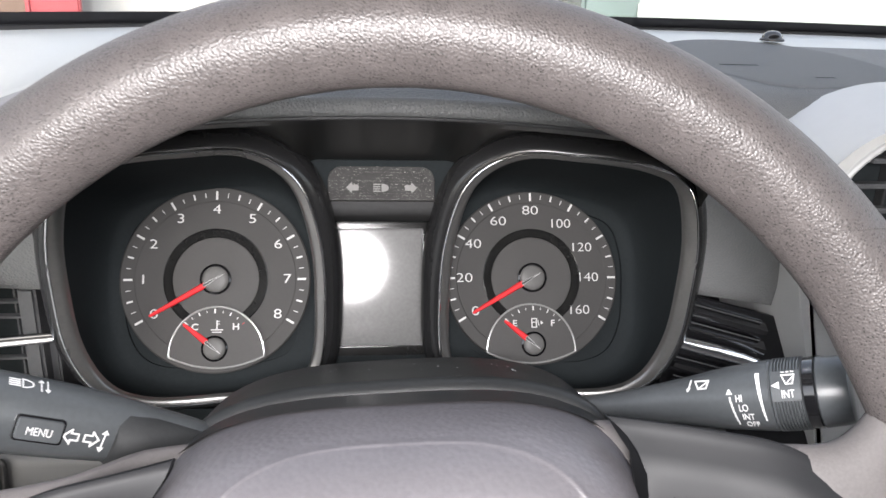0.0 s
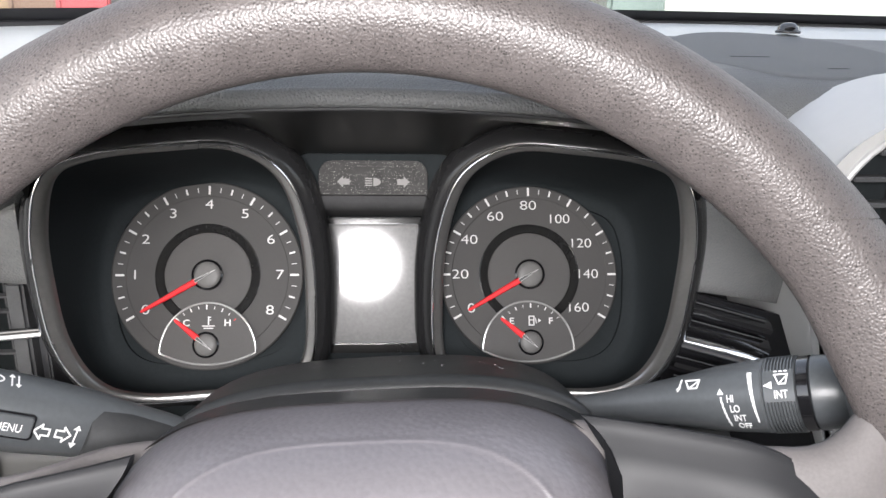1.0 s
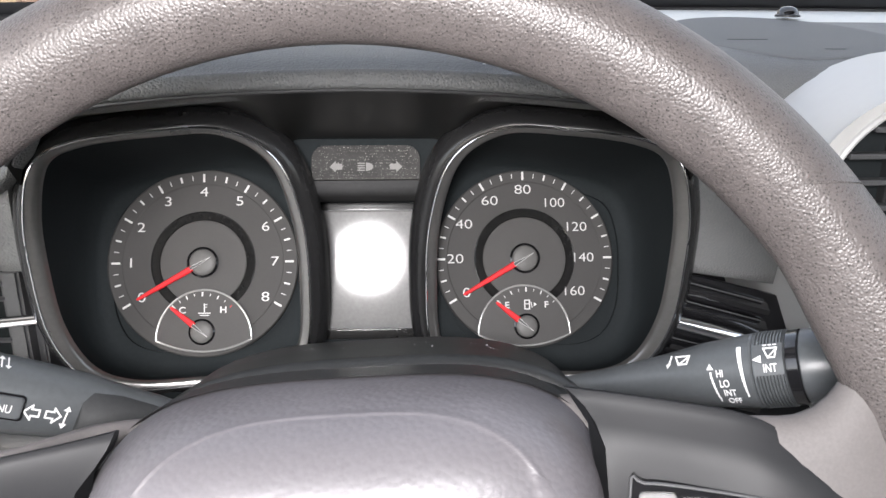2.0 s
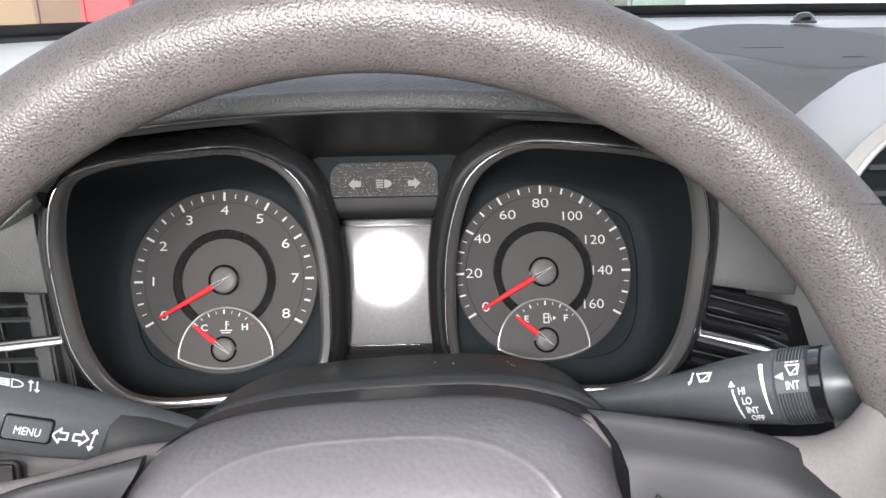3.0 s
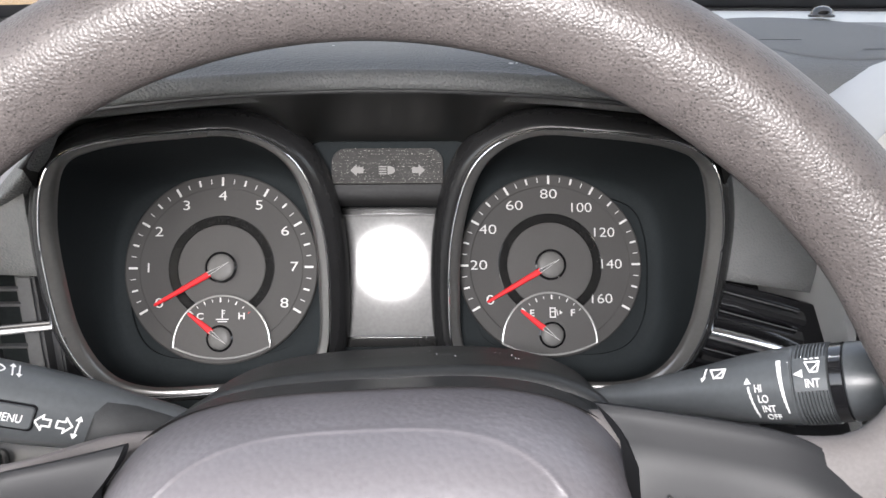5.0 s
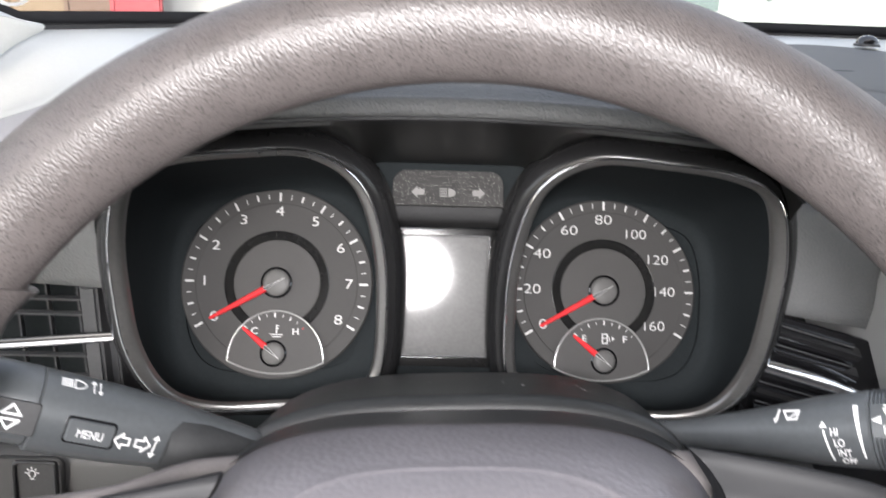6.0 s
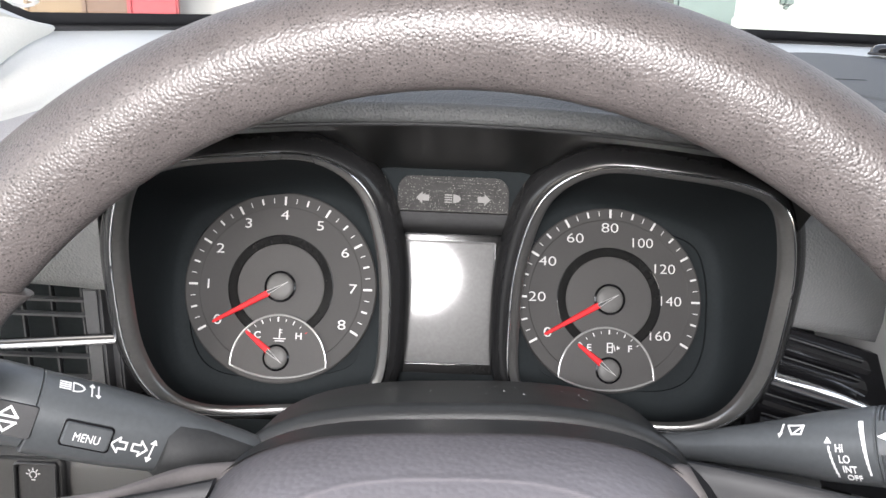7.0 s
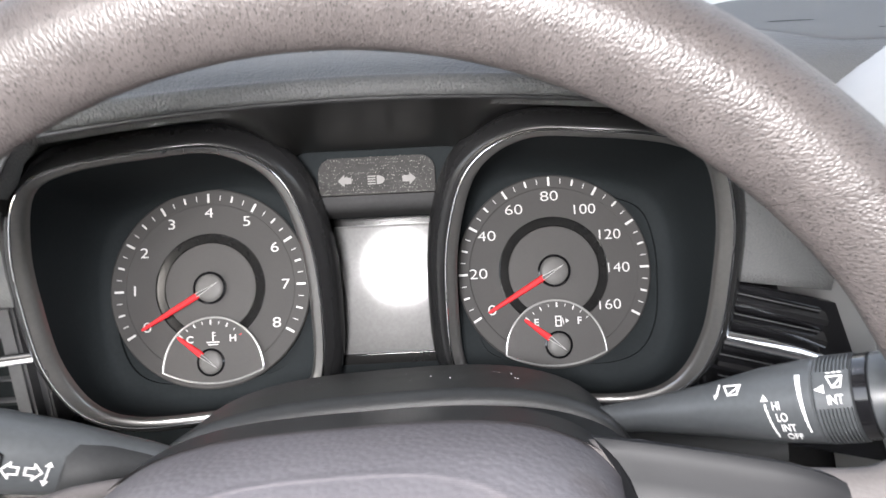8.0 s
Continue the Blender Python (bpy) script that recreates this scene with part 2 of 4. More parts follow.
def words(text, size, m, width=1.0, thick=0.00012, align="CENTER", bold=0.02):
    """Raised lettering in the built-in font, centred on m's origin, in m's x-y plane; size is the height of a capital."""
    cu = bpy.data.curves.new("lettering", "FONT")
    cu.offset = size * bold
    cu.body, cu.size, cu.align_x, cu.align_y, cu.extrude = text, size / 0.7, align, "CENTER", thick
    ob = new("lettering", cu)
    bpy.context.view_layer.update()
    me = bpy.data.meshes.new_from_object(ob.evaluated_get(bpy.context.evaluated_depsgraph_get()))
    bpy.data.objects.remove(ob)
    bpy.data.curves.remove(cu)
    bm = bmesh.new()
    bm.from_mesh(me)
    bpy.data.meshes.remove(me)
    if align == "CENTER":
        xs = [v.co.x for v in bm.verts]
        moved(bm, Matrix.Translation((-(min(xs) + max(xs)) / 2, 0, 0)))
    return moved(bm, m @ Matrix.Diagonal((width, 1, 1, 1)))


def ngon(points, m, thick=0.00025):
    bm = bmesh.new()
    a = [bm.verts.new((p[0], p[1], 0)) for p in points]
    b = [bm.verts.new((p[0], p[1], thick)) for p in points]
    n = len(points)
    for i in range(n):
        bm.faces.new((a[i], a[(i + 1) % n], b[(i + 1) % n], b[i]))
    bm.faces.new(b)
    return moved(bm, m)


def join(*bms):
    out = bmesh.new()
    for bm in bms:
        me = bpy.data.meshes.new("join")
        bm.to_mesh(me)
        bm.free()
        out.from_mesh(me)
        bpy.data.meshes.remove(me)
    return out


def stroke(points, width, m, thick=0.0002, closed=False):
    """A drawn line of the given width along points, as thin raised print."""
    out = []
    pts = [Vector((p[0], p[1])) for p in points]
    pairs = list(zip(pts, pts[1:] + ([pts[0]] if closed else [])))
    for a, b in pairs[: len(pts) if closed else len(pts) - 1]:
        d = (b - a).normalized()
        s = Vector((-d.y, d.x)) * width / 2
        e = d * width / 2
        out.append(ngon((a - s - e, b - s + e, b + s + e, a + s - e), m, thick))
    return join(*out)


def ease(a, b, x):
    t = min(1, max(0, (x - a) / (b - a)))
    return t * t * (3 - 2 * t)


# ---- steering wheel ----
RIM_R, RIM_T, RIDGE = 0.1638, 0.0149, radians(90)


def rim_point(a, k, r, swell=0.0):
    """On the rim at the angle a round the wheel and k round the tube, in the wheel's frame; swell thickens its inner side.
    The section has four soft ridges, one of them along the front, with flatter faces between."""
    c, n = math.cos(k), math.sin(k)
    full = 1.03 * (abs(math.cos(k - RIDGE)) ** 1.72 + abs(math.sin(k - RIDGE)) ** 1.72) ** (-1 / 1.72)
    rho = (r * full + swell * max(0.0, -c) ** 1.5) * c
    return ((RIM_R + rho) * math.cos(a), (RIM_R + rho) * math.sin(a), (r * full + 0.35 * swell) * n)


def rim_section(a, r=RIM_T):
    """One cross section of the rim at the angle a."""
    return [rim_point(a, 2 * math.pi * i / 28, r) for i in range(28)]


def level_angle(a0, k, drop=0.0):
    """Angle at which a level cut through the rim at a0 meets the tube at k."""
    high = (RIM_R * math.sin(a0) - drop) / (RIM_R + RIM_T * math.cos(k))
    b = math.asin(high)
    return b if math.cos(a0) > 0 else math.pi - b


def steering_wheel():
    w = thing("steering_wheel", "grey pebbled vinyl steering wheel with satin grey spokes", "steering wheel", WHEEL.translation)
    left, right = radians(143.4), radians(38.5)

    def arc(first, last, n, swell):
        """A stretch of the rim; first and last give the end angles for each k round the tube."""
        loops = []
        for j in range(-1, n + 2):
            t, thin = min(max(j / n, 0), 1), 0.986 if j in (-1, n + 1) else 1.0
            loop = []
            for i in range(36):
                k = 2 * math.pi * i / 36
                a = first(k) + (last(k) - first(k)) * t
                loop.append(rim_point(a, k, RIM_T * thin, swell(a)))
            loops.append(loop)
        return moved(loft(loops, cap=(True, True)), WHEEL)

    def thumb(a):
        if a < math.pi * 1.5:
            low = math.degrees(abs(a - left))
            return (0.0012 + 0.0038 * ease(0, 9, low)) * (1 - ease(14, 30, low))
        low = math.degrees(abs(a - right - 2 * math.pi))
        return 0.0015 * ease(4, 14, low) * (1 - ease(14, 28, low))
    gap = 0.00025
    part("rim_top", arc(lambda k: level_angle(right, k, -gap), lambda k: level_angle(left, k, -gap), 100, lambda a: 0.0), LEATHER, w)
    part("rim_grip", arc(lambda k: level_angle(left, k, gap), lambda k: 1.5 * math.pi, 110, thumb), LEATHER, w)
    part("rim_grip", arc(lambda k: 1.5 * math.pi, lambda k: level_angle(right, k, gap) + 2 * math.pi, 110, thumb), LEATHER, w)
    part("rim_core", moved(loft([rim_section(2 * math.pi * k / 120, RIM_T * 0.982) for k in range(121)]), WHEEL), LEATHER, w)
    for side, name in ((1, "right"), (-1, "left")):
        # vinyl web that flows from the rim into the spoke
        loops = []
        for k in range(25):
            u = 0.058 + 0.1 * k / 24
            top = 0.0405 - 0.002 * ease(0.07, 0.118, u) + 0.03 * ease(0.122, 0.158, u) ** 1.7
            low = -0.07 - 0.02 * ease(0.12, 0.158, u)
            deep = -0.026 + 0.026 * ease(0.06, 0.15, u) - 0.02 * (1 - ease(0.082, 0.098, u))
            half = 0.009 - 0.003 * ease(0.13, 0.158, u)
            sec = []
            for q in range(24):
                a = 2 * math.pi * q / 24
                ca, sa = math.cos(a), math.sin(a)
                v = (top + low) / 2 + (top - low) / 2 * math.copysign(abs(ca) ** 0.35, ca)
                sec.append((side * u, v, deep + half * math.copysign(abs(sa) ** 0.8, sa)))
            loops.append(sec)
        part("spoke_web", moved(loft(loops, cap=(True, True)), WHEEL), WEB, w)
        loops = []
        for k in range(25):
            span = 0.0875 if side > 0 else 0.0755
            u = 0.0775 + span * k / 24
            along = 0.068 + (u - 0.0775) * 1.126
            top = 0.0477 - 0.167 * (along - 0.068) - 12.8 * max(along - 0.105, 0) ** 2 if side > 0 else 0.045 - 0.0052 * ease(0.06, 0.1, u) - 0.032 * ease(0.1, 0.172, u) - 0.003 * ease(0.09, 0.13, u)
            low = -0.06
            deep = -0.026 + 0.026 * ease(0.06, 0.15, u) + 0.0095
            sec = []
            for q in range(28):
                a = 2 * math.pi * q / 28
                ca, sa = math.cos(a), math.sin(a)
                v = (top + low) / 2 + (top - low) / 2 * math.copysign(abs(ca) ** 0.25, ca)
                # inner end follows the rounded airbag cover, fitted per side to the camera's view
                inner = 0.0764 - 0.0103 * (max(v - 0.02, 0) / 0.0276) ** 3.3 if side > 0 else 0.066 + 0.02 * ease(0.045, 0.01, v)
                # right top rolls back further so that plate looks darker than the left
                sec.append((side * (inner + k / 24 * (0.0775 + span - inner)), v, deep + 0.0035 * math.copysign(abs(sa) ** 0.5, sa) - (0.007 if side > 0 else 0.003) * ease(top - 0.02, top, v)))
            loops.append(sec)
        part("spoke_plate", moved(loft(loops, cap=(True, True)), WHEEL), SATIN, w, "satin grey spoke plate")
    # switch pod on the right spoke
    tip = WHEEL @ pose(0, -0.0036, -0.0342, 0, -16, 0)
    edge = [(0.086, -0.03), (0.14, -0.03), (0.1435, 0.006), (0.139, 0.0155), (0.13, 0.0205), (0.105, 0.0245), (0.09, 0.0258), (0.086, 0.023)]
    edge = [(p.x, p.y) for p in smooth_loop([(x, y, 0) for x, y in edge], 4)]
    pod = part("switch_pod", moved(plate(edge, 0.0062, 0.0008), tip), GLOSS, w, "dark switch pod let into the spoke")
    part("pod_edge", moved(tube([(x, y, 0.0061) for x, y in edge], 0.0005, 6, closed=True), tip), PLASTIC, pod)
    for x0, x1, top, m_ in ((0.0882, 0.0985, 0.0232, BUTTON), (0.0992, 0.1135, 0.0218, DARK), (0.1142, 0.1385, 0.0172, BUTTON)):
        b = part("button", moved(plate(round_rect(x0, -0.012, x1, top, 0.0012), 0.0035, 0.0006), tip @ pose(0, 0, 0.0045)), m_, pod, "grey push button")
        mid = (x0 + x1) / 2
        part("symbol", ngon(((mid - 0.0016, top - 0.0062), (mid + 0.0016, top - 0.0062), (mid, top - 0.0032)), tip @ pose(0, 0, 0.0081)), PRINT, b, "white printed symbol")
    # airbag cover
    def outline(a, k=1.0):
        c, s = math.cos(a), math.sin(a)
        up = 0.0506 if s > 0 else 0.095
        e = 2 / 3.3
        return (0.0816 if c > 0 else 0.0825) * k * math.copysign(abs(c) ** e, c) * (1 + 0.04 * (s < 0)), up * k * math.copysign(abs(s) ** e, s)
    loops = []
    for r in [1.0, 1.0, 0.992, 0.98] + [0.97 - 0.005 * i for i in range(40)] + [0.77 - 0.02 * i for i in range(38)]:
        loop = []
        for q in range(180):
            a = 2 * math.pi * q / 180
            u, v = outline(a, r)
            dome = -0.046 + 0.058 * (1 - r ** (4.5 + 2.8 * abs(math.cos(a)) ** 1.2)) ** 0.62
            # faint raised line round the middle field
            lu, lv = abs(u) / 0.0588, abs(v) / (0.0448 if v > 0 else 0.08)
            f = (lu ** 3.4 + lv ** 3.4) ** (1 / 3.4)
            dome += 0.0009 * math.exp(-((f - 1) / 0.008) ** 2) - 0.0006 * (1 - ease(0.94, 1.02, f))
            loop.append((u, v, dome))
        loops.append(loop)
    loops[0] = [(p[0], p[1], -0.062) for p in loops[1]]
    part("bag_gap", moved(loft([[(*outline(2 * math.pi * q / 90, k), d) for q in range(90)] for k, d in ((1.012, -0.06), (1.008, -0.04), (0.985, -0.046))]), WHEEL), DARK, w)
    part("airbag_cover", moved(loft(loops, cap=(True, True)), WHEEL), BAG, w, "grained grey airbag cover", sharp=60)
    return w


steering_wheel()


# ---- steering column ----
def column_shroud():
    s = thing("steering_column_shroud", "dusty black plastic shroud round the steering column", "column cover", WHEEL @ Vector((0, 0, -0.1)))
    loops = []
    for d, top, half in ((-0.157, 0.038, 0.078), (-0.155, 0.047, 0.085), (-0.15, 0.0505, 0.089), (-0.143, 0.0517, 0.092), (-0.125, 0.0497, 0.093), (-0.115, 0.0489, 0.094), (-0.1085, 0.0486, 0.0945), (-0.1074, 0.0485, 0.0945), (-0.1064, 0.0482, 0.0945), (-0.1054, 0.0478, 0.0945), (-0.1045, 0.0471, 0.0945), (-0.1038, 0.0464, 0.0945), (-0.1031, 0.0455, 0.0945), (-0.1027, 0.0445, 0.0945), (-0.1024, 0.0435, 0.0945), (-0.1023, 0.0424, 0.0945),
                         (-0.092, 0.0412, 0.094), (-0.075, 0.04, 0.093), (-0.056, 0.037, 0.092)):
        loop = []
        for q in range(64):
            a = 2 * math.pi * q / 64
            c, n = math.cos(a), math.sin(a)
            loop.append((half * math.copysign(abs(c) ** (2 / 3.0), c), (top if n > 0 else 0.06) * math.copysign(abs(n) ** (2 / 3.0), n), d))
        loops.append(loop)
    part("shell", moved(loft(loops, cap=(True, True)), WHEEL), SHROUD, s, sharp=50)
    for side in (1, -1):
        part("stalk_boot", moved(block(-0.006, 0.006, -0.011, 0.011, -0.012, 0.012, 0.004), WHEEL @ pose(side * 0.083, 0.018, -0.12)), DARK, s)
    bm = bmesh.new()
    rnd = random.Random(4)
    for k in range(26):
        u, d = rnd.uniform(-0.05, 0.06), rnd.uniform(-0.148, -0.11)
        top = 0.0512 * (1 - abs(u / 0.092) ** 3.0) ** (1 / 3.0)
        bmesh.ops.create_icosphere(bm, subdivisions=1, radius=rnd.uniform(0.0001, 0.0003), matrix=WHEEL @ Matrix.Translation((u, top - 0.0001, d)))
    tagged(part("dust_specks", bm, DUST, s), kind="stuff")
    return s


column_shroud()


def axis_frame(base, tip, facing):
    """Frame with x along the stalk from base to tip and z towards the point facing."""
    x = (Vector(tip) - Vector(base)).normalized()
    z = Vector(facing) - Vector(base)
    z = (z - x * z.dot(x)).normalized()
    return basis(base, x, z.cross(x), z)


def stalk_body(profile, sides=40):
    """profile: (along, half height, half depth)."""
    return loft([[(x, h * math.cos(2 * math.pi * k / sides), d * math.sin(2 * math.pi * k / sides)) for k in range(sides)] for x, h, d in profile], cap=(True, True))


EYE_MID = (0.01, -0.41, 1.155)


def wrap(m, x, ang, r):
    """A frame lying on a round stalk: at x along it, ang degrees up from the line of sight; its x runs along the stalk."""
    return m @ pose(x, 0, 0) @ pose(0, 0, 0, -ang, 0, 0) @ pose(0, 0, r)


def wiper_stalk():
    base, tip = Vector((0.0877, -0.1173, 0.9845)), Vector((0.1765, -0.175, 1.0241))
    s = thing("wiper_stalk", "black wiper stalk with white markings and ribbed ring", "wiper stalk", base)
    m = axis_frame(base, tip, EYE_MID)
    part("lever", moved(stalk_body([(-0.012, 0.006, 0.006), (0.0, 0.0046, 0.0046), (0.02, 0.006, 0.006), (0.045, 0.0093, 0.0093), (0.062, 0.0122, 0.0122), (0.0795, 0.0137, 0.0137), (0.0803, 0.0131, 0.0131)]), m), STALK, s)
    ring = [(0.0803, 0.0128, 0.0128), (0.0807, 0.0138, 0.0138)]
    for k in range(9):
        x = 0.0812 + 0.00112 * k
        ring += [(x, 0.0139, 0.0139), (x + 0.00045, 0.0139, 0.0139), (x + 0.0006, 0.0129, 0.0129), (x + 0.00095, 0.0129, 0.0129)]
    ring += [(0.0913, 0.0139, 0.0139), (0.0916, 0.0132, 0.0132)]
    part("ribbed_ring", moved(stalk_body(ring), m), STALK, s, "ribbed black turning ring", sharp=25)
    pl = []
    for ang in (-24, -12, 0, 12, 24):
        a = radians(ang)
        pl.append([(x, 0.0141 * math.sin(a), 0.0141 * math.cos(a)) for x in (0.081, 0.0912)])
    part("label_field", moved(loft(pl, closed=False), m @ pose(0, 0, 0, -14, 0, 0)), STALK, s)
    part("collar", moved(stalk_body([(0.0916, 0.0128, 0.0128), (0.0919, 0.0134, 0.0134), (0.0955, 0.0135, 0.0135), (0.096, 0.0128, 0.0128)]), m), GLOSS, s, "glossy black collar")
    part("end_cap", moved(stalk_body([(0.096, 0.0128, 0.0128), (0.0965, 0.0134, 0.0134), (0.1045, 0.0128, 0.0128), (0.1066, 0.0121, 0.0121), (0.1072, 0.011, 0.011)]), m), STALK, s, "smooth grey end cap")
    # white print
    part("int_mark", words("INT", 0.0029, wrap(m, 0.0868, 0, 0.0142), 0.7, bold=0.01), PRINT, s, "white lettering")
    part("arrow_mark", ngon(((-0.0018, 0), (0.0012, -0.0014), (0.0012, 0.0014)), wrap(m, 0.0828, 14, 0.0142)), PRINT, s)
    f = wrap(m, 0.0872, 22, 0.0142) @ Matrix.Diagonal((0.8, 0.85, 1, 1))
    part("wiper_mark", join(stroke(((-0.0028, 0.0022), (0.0028, 0.0022), (0.0018, -0.002), (-0.001, -0.002)), 0.0006, f, closed=True), stroke(((-0.001, -0.002), (0.002, 0.0012)), 0.0005, f),
                            *[stroke(((x, 0.0036), (x + 0.0009, 0.0036)), 0.0005, f) for x in (-0.0026, -0.0005, 0.0016)]), PRINT, s)
    part("speed_marks", join(*[words(t, 0.0027, wrap(m, 0.0675 + 0.0007 * i, -2 - 16 * i, 0.0132) @ pose(0, 0, 0, 0, -5, 0), 0.72, align="LEFT", bold=0.01) for i, t in enumerate(("HI", "LO", "INT", "OFF"))]), PRINT, s, "white lettering")
    bars = [ngon(((-0.0003, -0.0011), (0.0003, -0.0011), (0.0003, 0.0011), (-0.0003, 0.0011)), wrap(m, 0.0655 + 0.0003 * k, -3 - 9 * k, 0.0125)) for k in range(6)]
    bars.append(ngon(((-0.0012, 0), (0.0012, 0), (0, 0.0022)), wrap(m, 0.0654, 6, 0.0125)))
    part("speed_arrow", join(*bars), PRINT, s)
    bars = []
    for k in range(9):
        wd = 0.0011 - 0.00009 * k
        bars.append(ngon(((-wd, -0.0011), (wd * 0.4, -0.0011), (wd * 0.4, 0.0011), (-wd, 0.0011)), wrap(m, 0.0765 + 0.00012 * k, 34 - 9.0 * k, 0.01345)))
    part("delay_wedge", join(*bars), PRINT, s)
    f = wrap(m, 0.055, 30, 0.0117)
    part("wash_mark", join(stroke(((-0.0026, 0.0016), (0.0026, 0.0016), (0.0016, -0.0018), (-0.0014, -0.0018)), 0.0006, f, closed=True), stroke(((-0.0014, -0.0018), (0.002, 0.001)), 0.0005, f),
                           stroke(((-0.0042, 0.002), (-0.0052, -0.002)), 0.0006, f), ngon(((-0.0061, -0.0015), (-0.0043, -0.0011), (-0.0056, -0.0031)), f)), PRINT, s)
    return s


wiper_stalk()


def turn_stalk():
    base, tip = Vector((-0.079, -0.13, 0.98)), Vector((-0.168, -0.17, 1.0258))
    s = thing("turn_signal_stalk", "black turn signal stalk with menu button and white symbols", "indicator stalk", base)
    m = axis_frame(base, tip, EYE_MID)
    part("lever", moved(stalk_body([(-0.006, 0.008, 0.007), (0.0, 0.009, 0.008), (0.014, 0.0105, 0.0095), (0.03, 0.0126, 0.011), (0.05, 0.0138, 0.0122), (0.075, 0.0142, 0.0128), (0.0755, 0.0137, 0.0123)]), m @ pose(0, -0.0018, 0)), STALK, s)
    part("end_knob", moved(stalk_body([(0.0755, 0.0128, 0.0118), (0.076, 0.0136, 0.0126), (0.096, 0.0134, 0.0124), (0.0995, 0.012, 0.011), (0.1005, 0.008, 0.008)]), m @ pose(0, -0.0026, 0)), STALK, s)
    # the print reads from the driver's side: x of the lettering runs back to the column
    def face(x, ang, r):
        return m @ pose(x, 0, 0) @ pose(0, 0, 0, -ang, 0, 0) @ pose(0, 0, r) @ pose(0, 0, 0, 0, 0, 180)
    part("button_gap", moved(plate(round_rect(-0.0083, -0.0045, 0.0083, 0.0045, 0.0014), 0.002, 0.0001), face(0.0577, 12, 0.0112)), GLOSS, s)
    b = part("menu_button", moved(plate(round_rect(-0.0077, -0.0039, 0.0077, 0.0039, 0.0012), 0.002, 0.0006), face(0.0577, 12, 0.0121)), STALK, s, "raised black button")
    part("lettering", words("MENU", 0.0028, face(0.0577, 12, 0.0142) @ pose(0, -0.0007, 0), 0.8, bold=0.0), PRINT, b, "white lettering")
    arrow = ((-0.003, 0), (-0.0005, 0.0026), (-0.0005, 0.0012), (0.0021, 0.0012), (0.0021, -0.0012), (-0.0005, -0.0012), (-0.0005, -0.0026))
    part("turn_arrow", stroke(arrow, 0.0006, face(0.0462, 16, 0.0123), closed=True), PRINT, s)
    part("turn_arrow", stroke([(-x, y) for x, y in arrow], 0.0006, face(0.0398, 16, 0.012), closed=True), PRINT, s)
    part("throw_mark", join(stroke(((0, -0.0026), (0.0004, 0.0026)), 0.0005, face(0.0354, 17, 0.0119)), ngon(((-0.001, 0.0024), (0.0016, 0.0024), (0.0005, 0.0042)), face(0.0354, 17, 0.0118)),
                            ngon(((-0.0013, -0.0024), (-0.0001, -0.0042), (0.0012, -0.0024)), face(0.0354, 17, 0.0118))), PRINT, s)
    f = face(0.066, -54, 0.015) @ Matrix.Diagonal((0.95, 1.0, 1, 1))
    dee = [(0, -0.0024), (0, 0.0024)] + [(0.0038 * math.cos(radians(a)), 0.0024 * math.sin(radians(a))) for a in (70, 45, 20, 0, -20, -45, -70)]
    part("beam_mark", join(stroke(dee, 0.0005, f, closed=True), *[stroke(((-0.0045, y), (-0.001, y)), 0.0005, f) for y in (-0.0018, -0.0006, 0.0006, 0.0018)],
                           *[stroke(((x, -0.003), (x, 0.003)), 0.0005, f) for x in (0.0065, 0.0088)], ngon(((0.0055, 0.002), (0.0075, 0.002), (0.0065, 0.0038)), f), ngon(((0.0078, -0.002), (0.0088, -0.0038), (0.0098, -0.002)), f)), PRINT, s)
    part("finger_rest", moved(stalk_body([(-0.012, 0.008, 0.008), (0.0, 0.0094, 0.0108), (0.016, 0.0112, 0.0134), (0.027, 0.0116, 0.0138), (0.0305, 0.0098, 0.0118), (0.032, 0.006, 0.007)], 28), m @ pose(0, 0.0014, 0.0002)), REST, s, "moulded finger rest")
    pad_ = part("rocker", moved(plate(round_rect(-0.0085, -0.0055, 0.0085, 0.0055, 0.001), 0.0014, 0.0004), face(0.083, 9, 0.0118)), DARK, s)
    part("rocker_marks", join(stroke(((-0.0029, 0.0009), (0.0029, 0.0009), (0, 0.004)), 0.0007, face(0.083, 9, 0.0133), closed=True),
                              stroke(((-0.0029, -0.0009), (0.0029, -0.0009), (0, -0.004)), 0.0007, face(0.083, 9, 0.0133), closed=True)), PRINT, pad_)
    return s


turn_stalk()


# ---- instrument cluster ----
def pod_outline(side):
    """Front edge of a dial pod: (x, z) for the right one, mirrored for the left."""
    pts = ((0.037, 0.962), (0.0335, 1.0), (0.036, 1.035), (0.046, 1.064), (0.068, 1.079), (0.099, 1.08), (0.130, 1.077), (0.147, 1.068),
           (0.1535, 1.045), (0.154, 1.018), (0.151, 0.988), (0.1405, 0.9655), (0.121, 0.9545), (0.088, 0.951), (0.055, 0.951))
    pts = [(x - POD_MID, z) for x, z in pts]
    loop = smooth_loop([(x, z, 0) for x, z in pts], 8)
    return [(POD_MID + side * p.x, p.y) for p in loop]


def pod_y(x):
    return -0.0235 - 0.26 * abs(x - POD_MID)


def pod_top(x):
    """Height of the pods' upper edge over x, and whether a pod stands there."""
    side = 1 if x > POD_MID else -1
    loop = pod_outline(side)
    zs = []
    for (xa, za), (xb, zb) in zip(loop, loop[1:] + loop[:1]):
        if (xa - x) * (xb - x) <= 0 and abs(xb - xa) > 1e-9:
            zs.append(za + (zb - za) * (x - xa) / (xb - xa))
    return max(zs) if zs else None


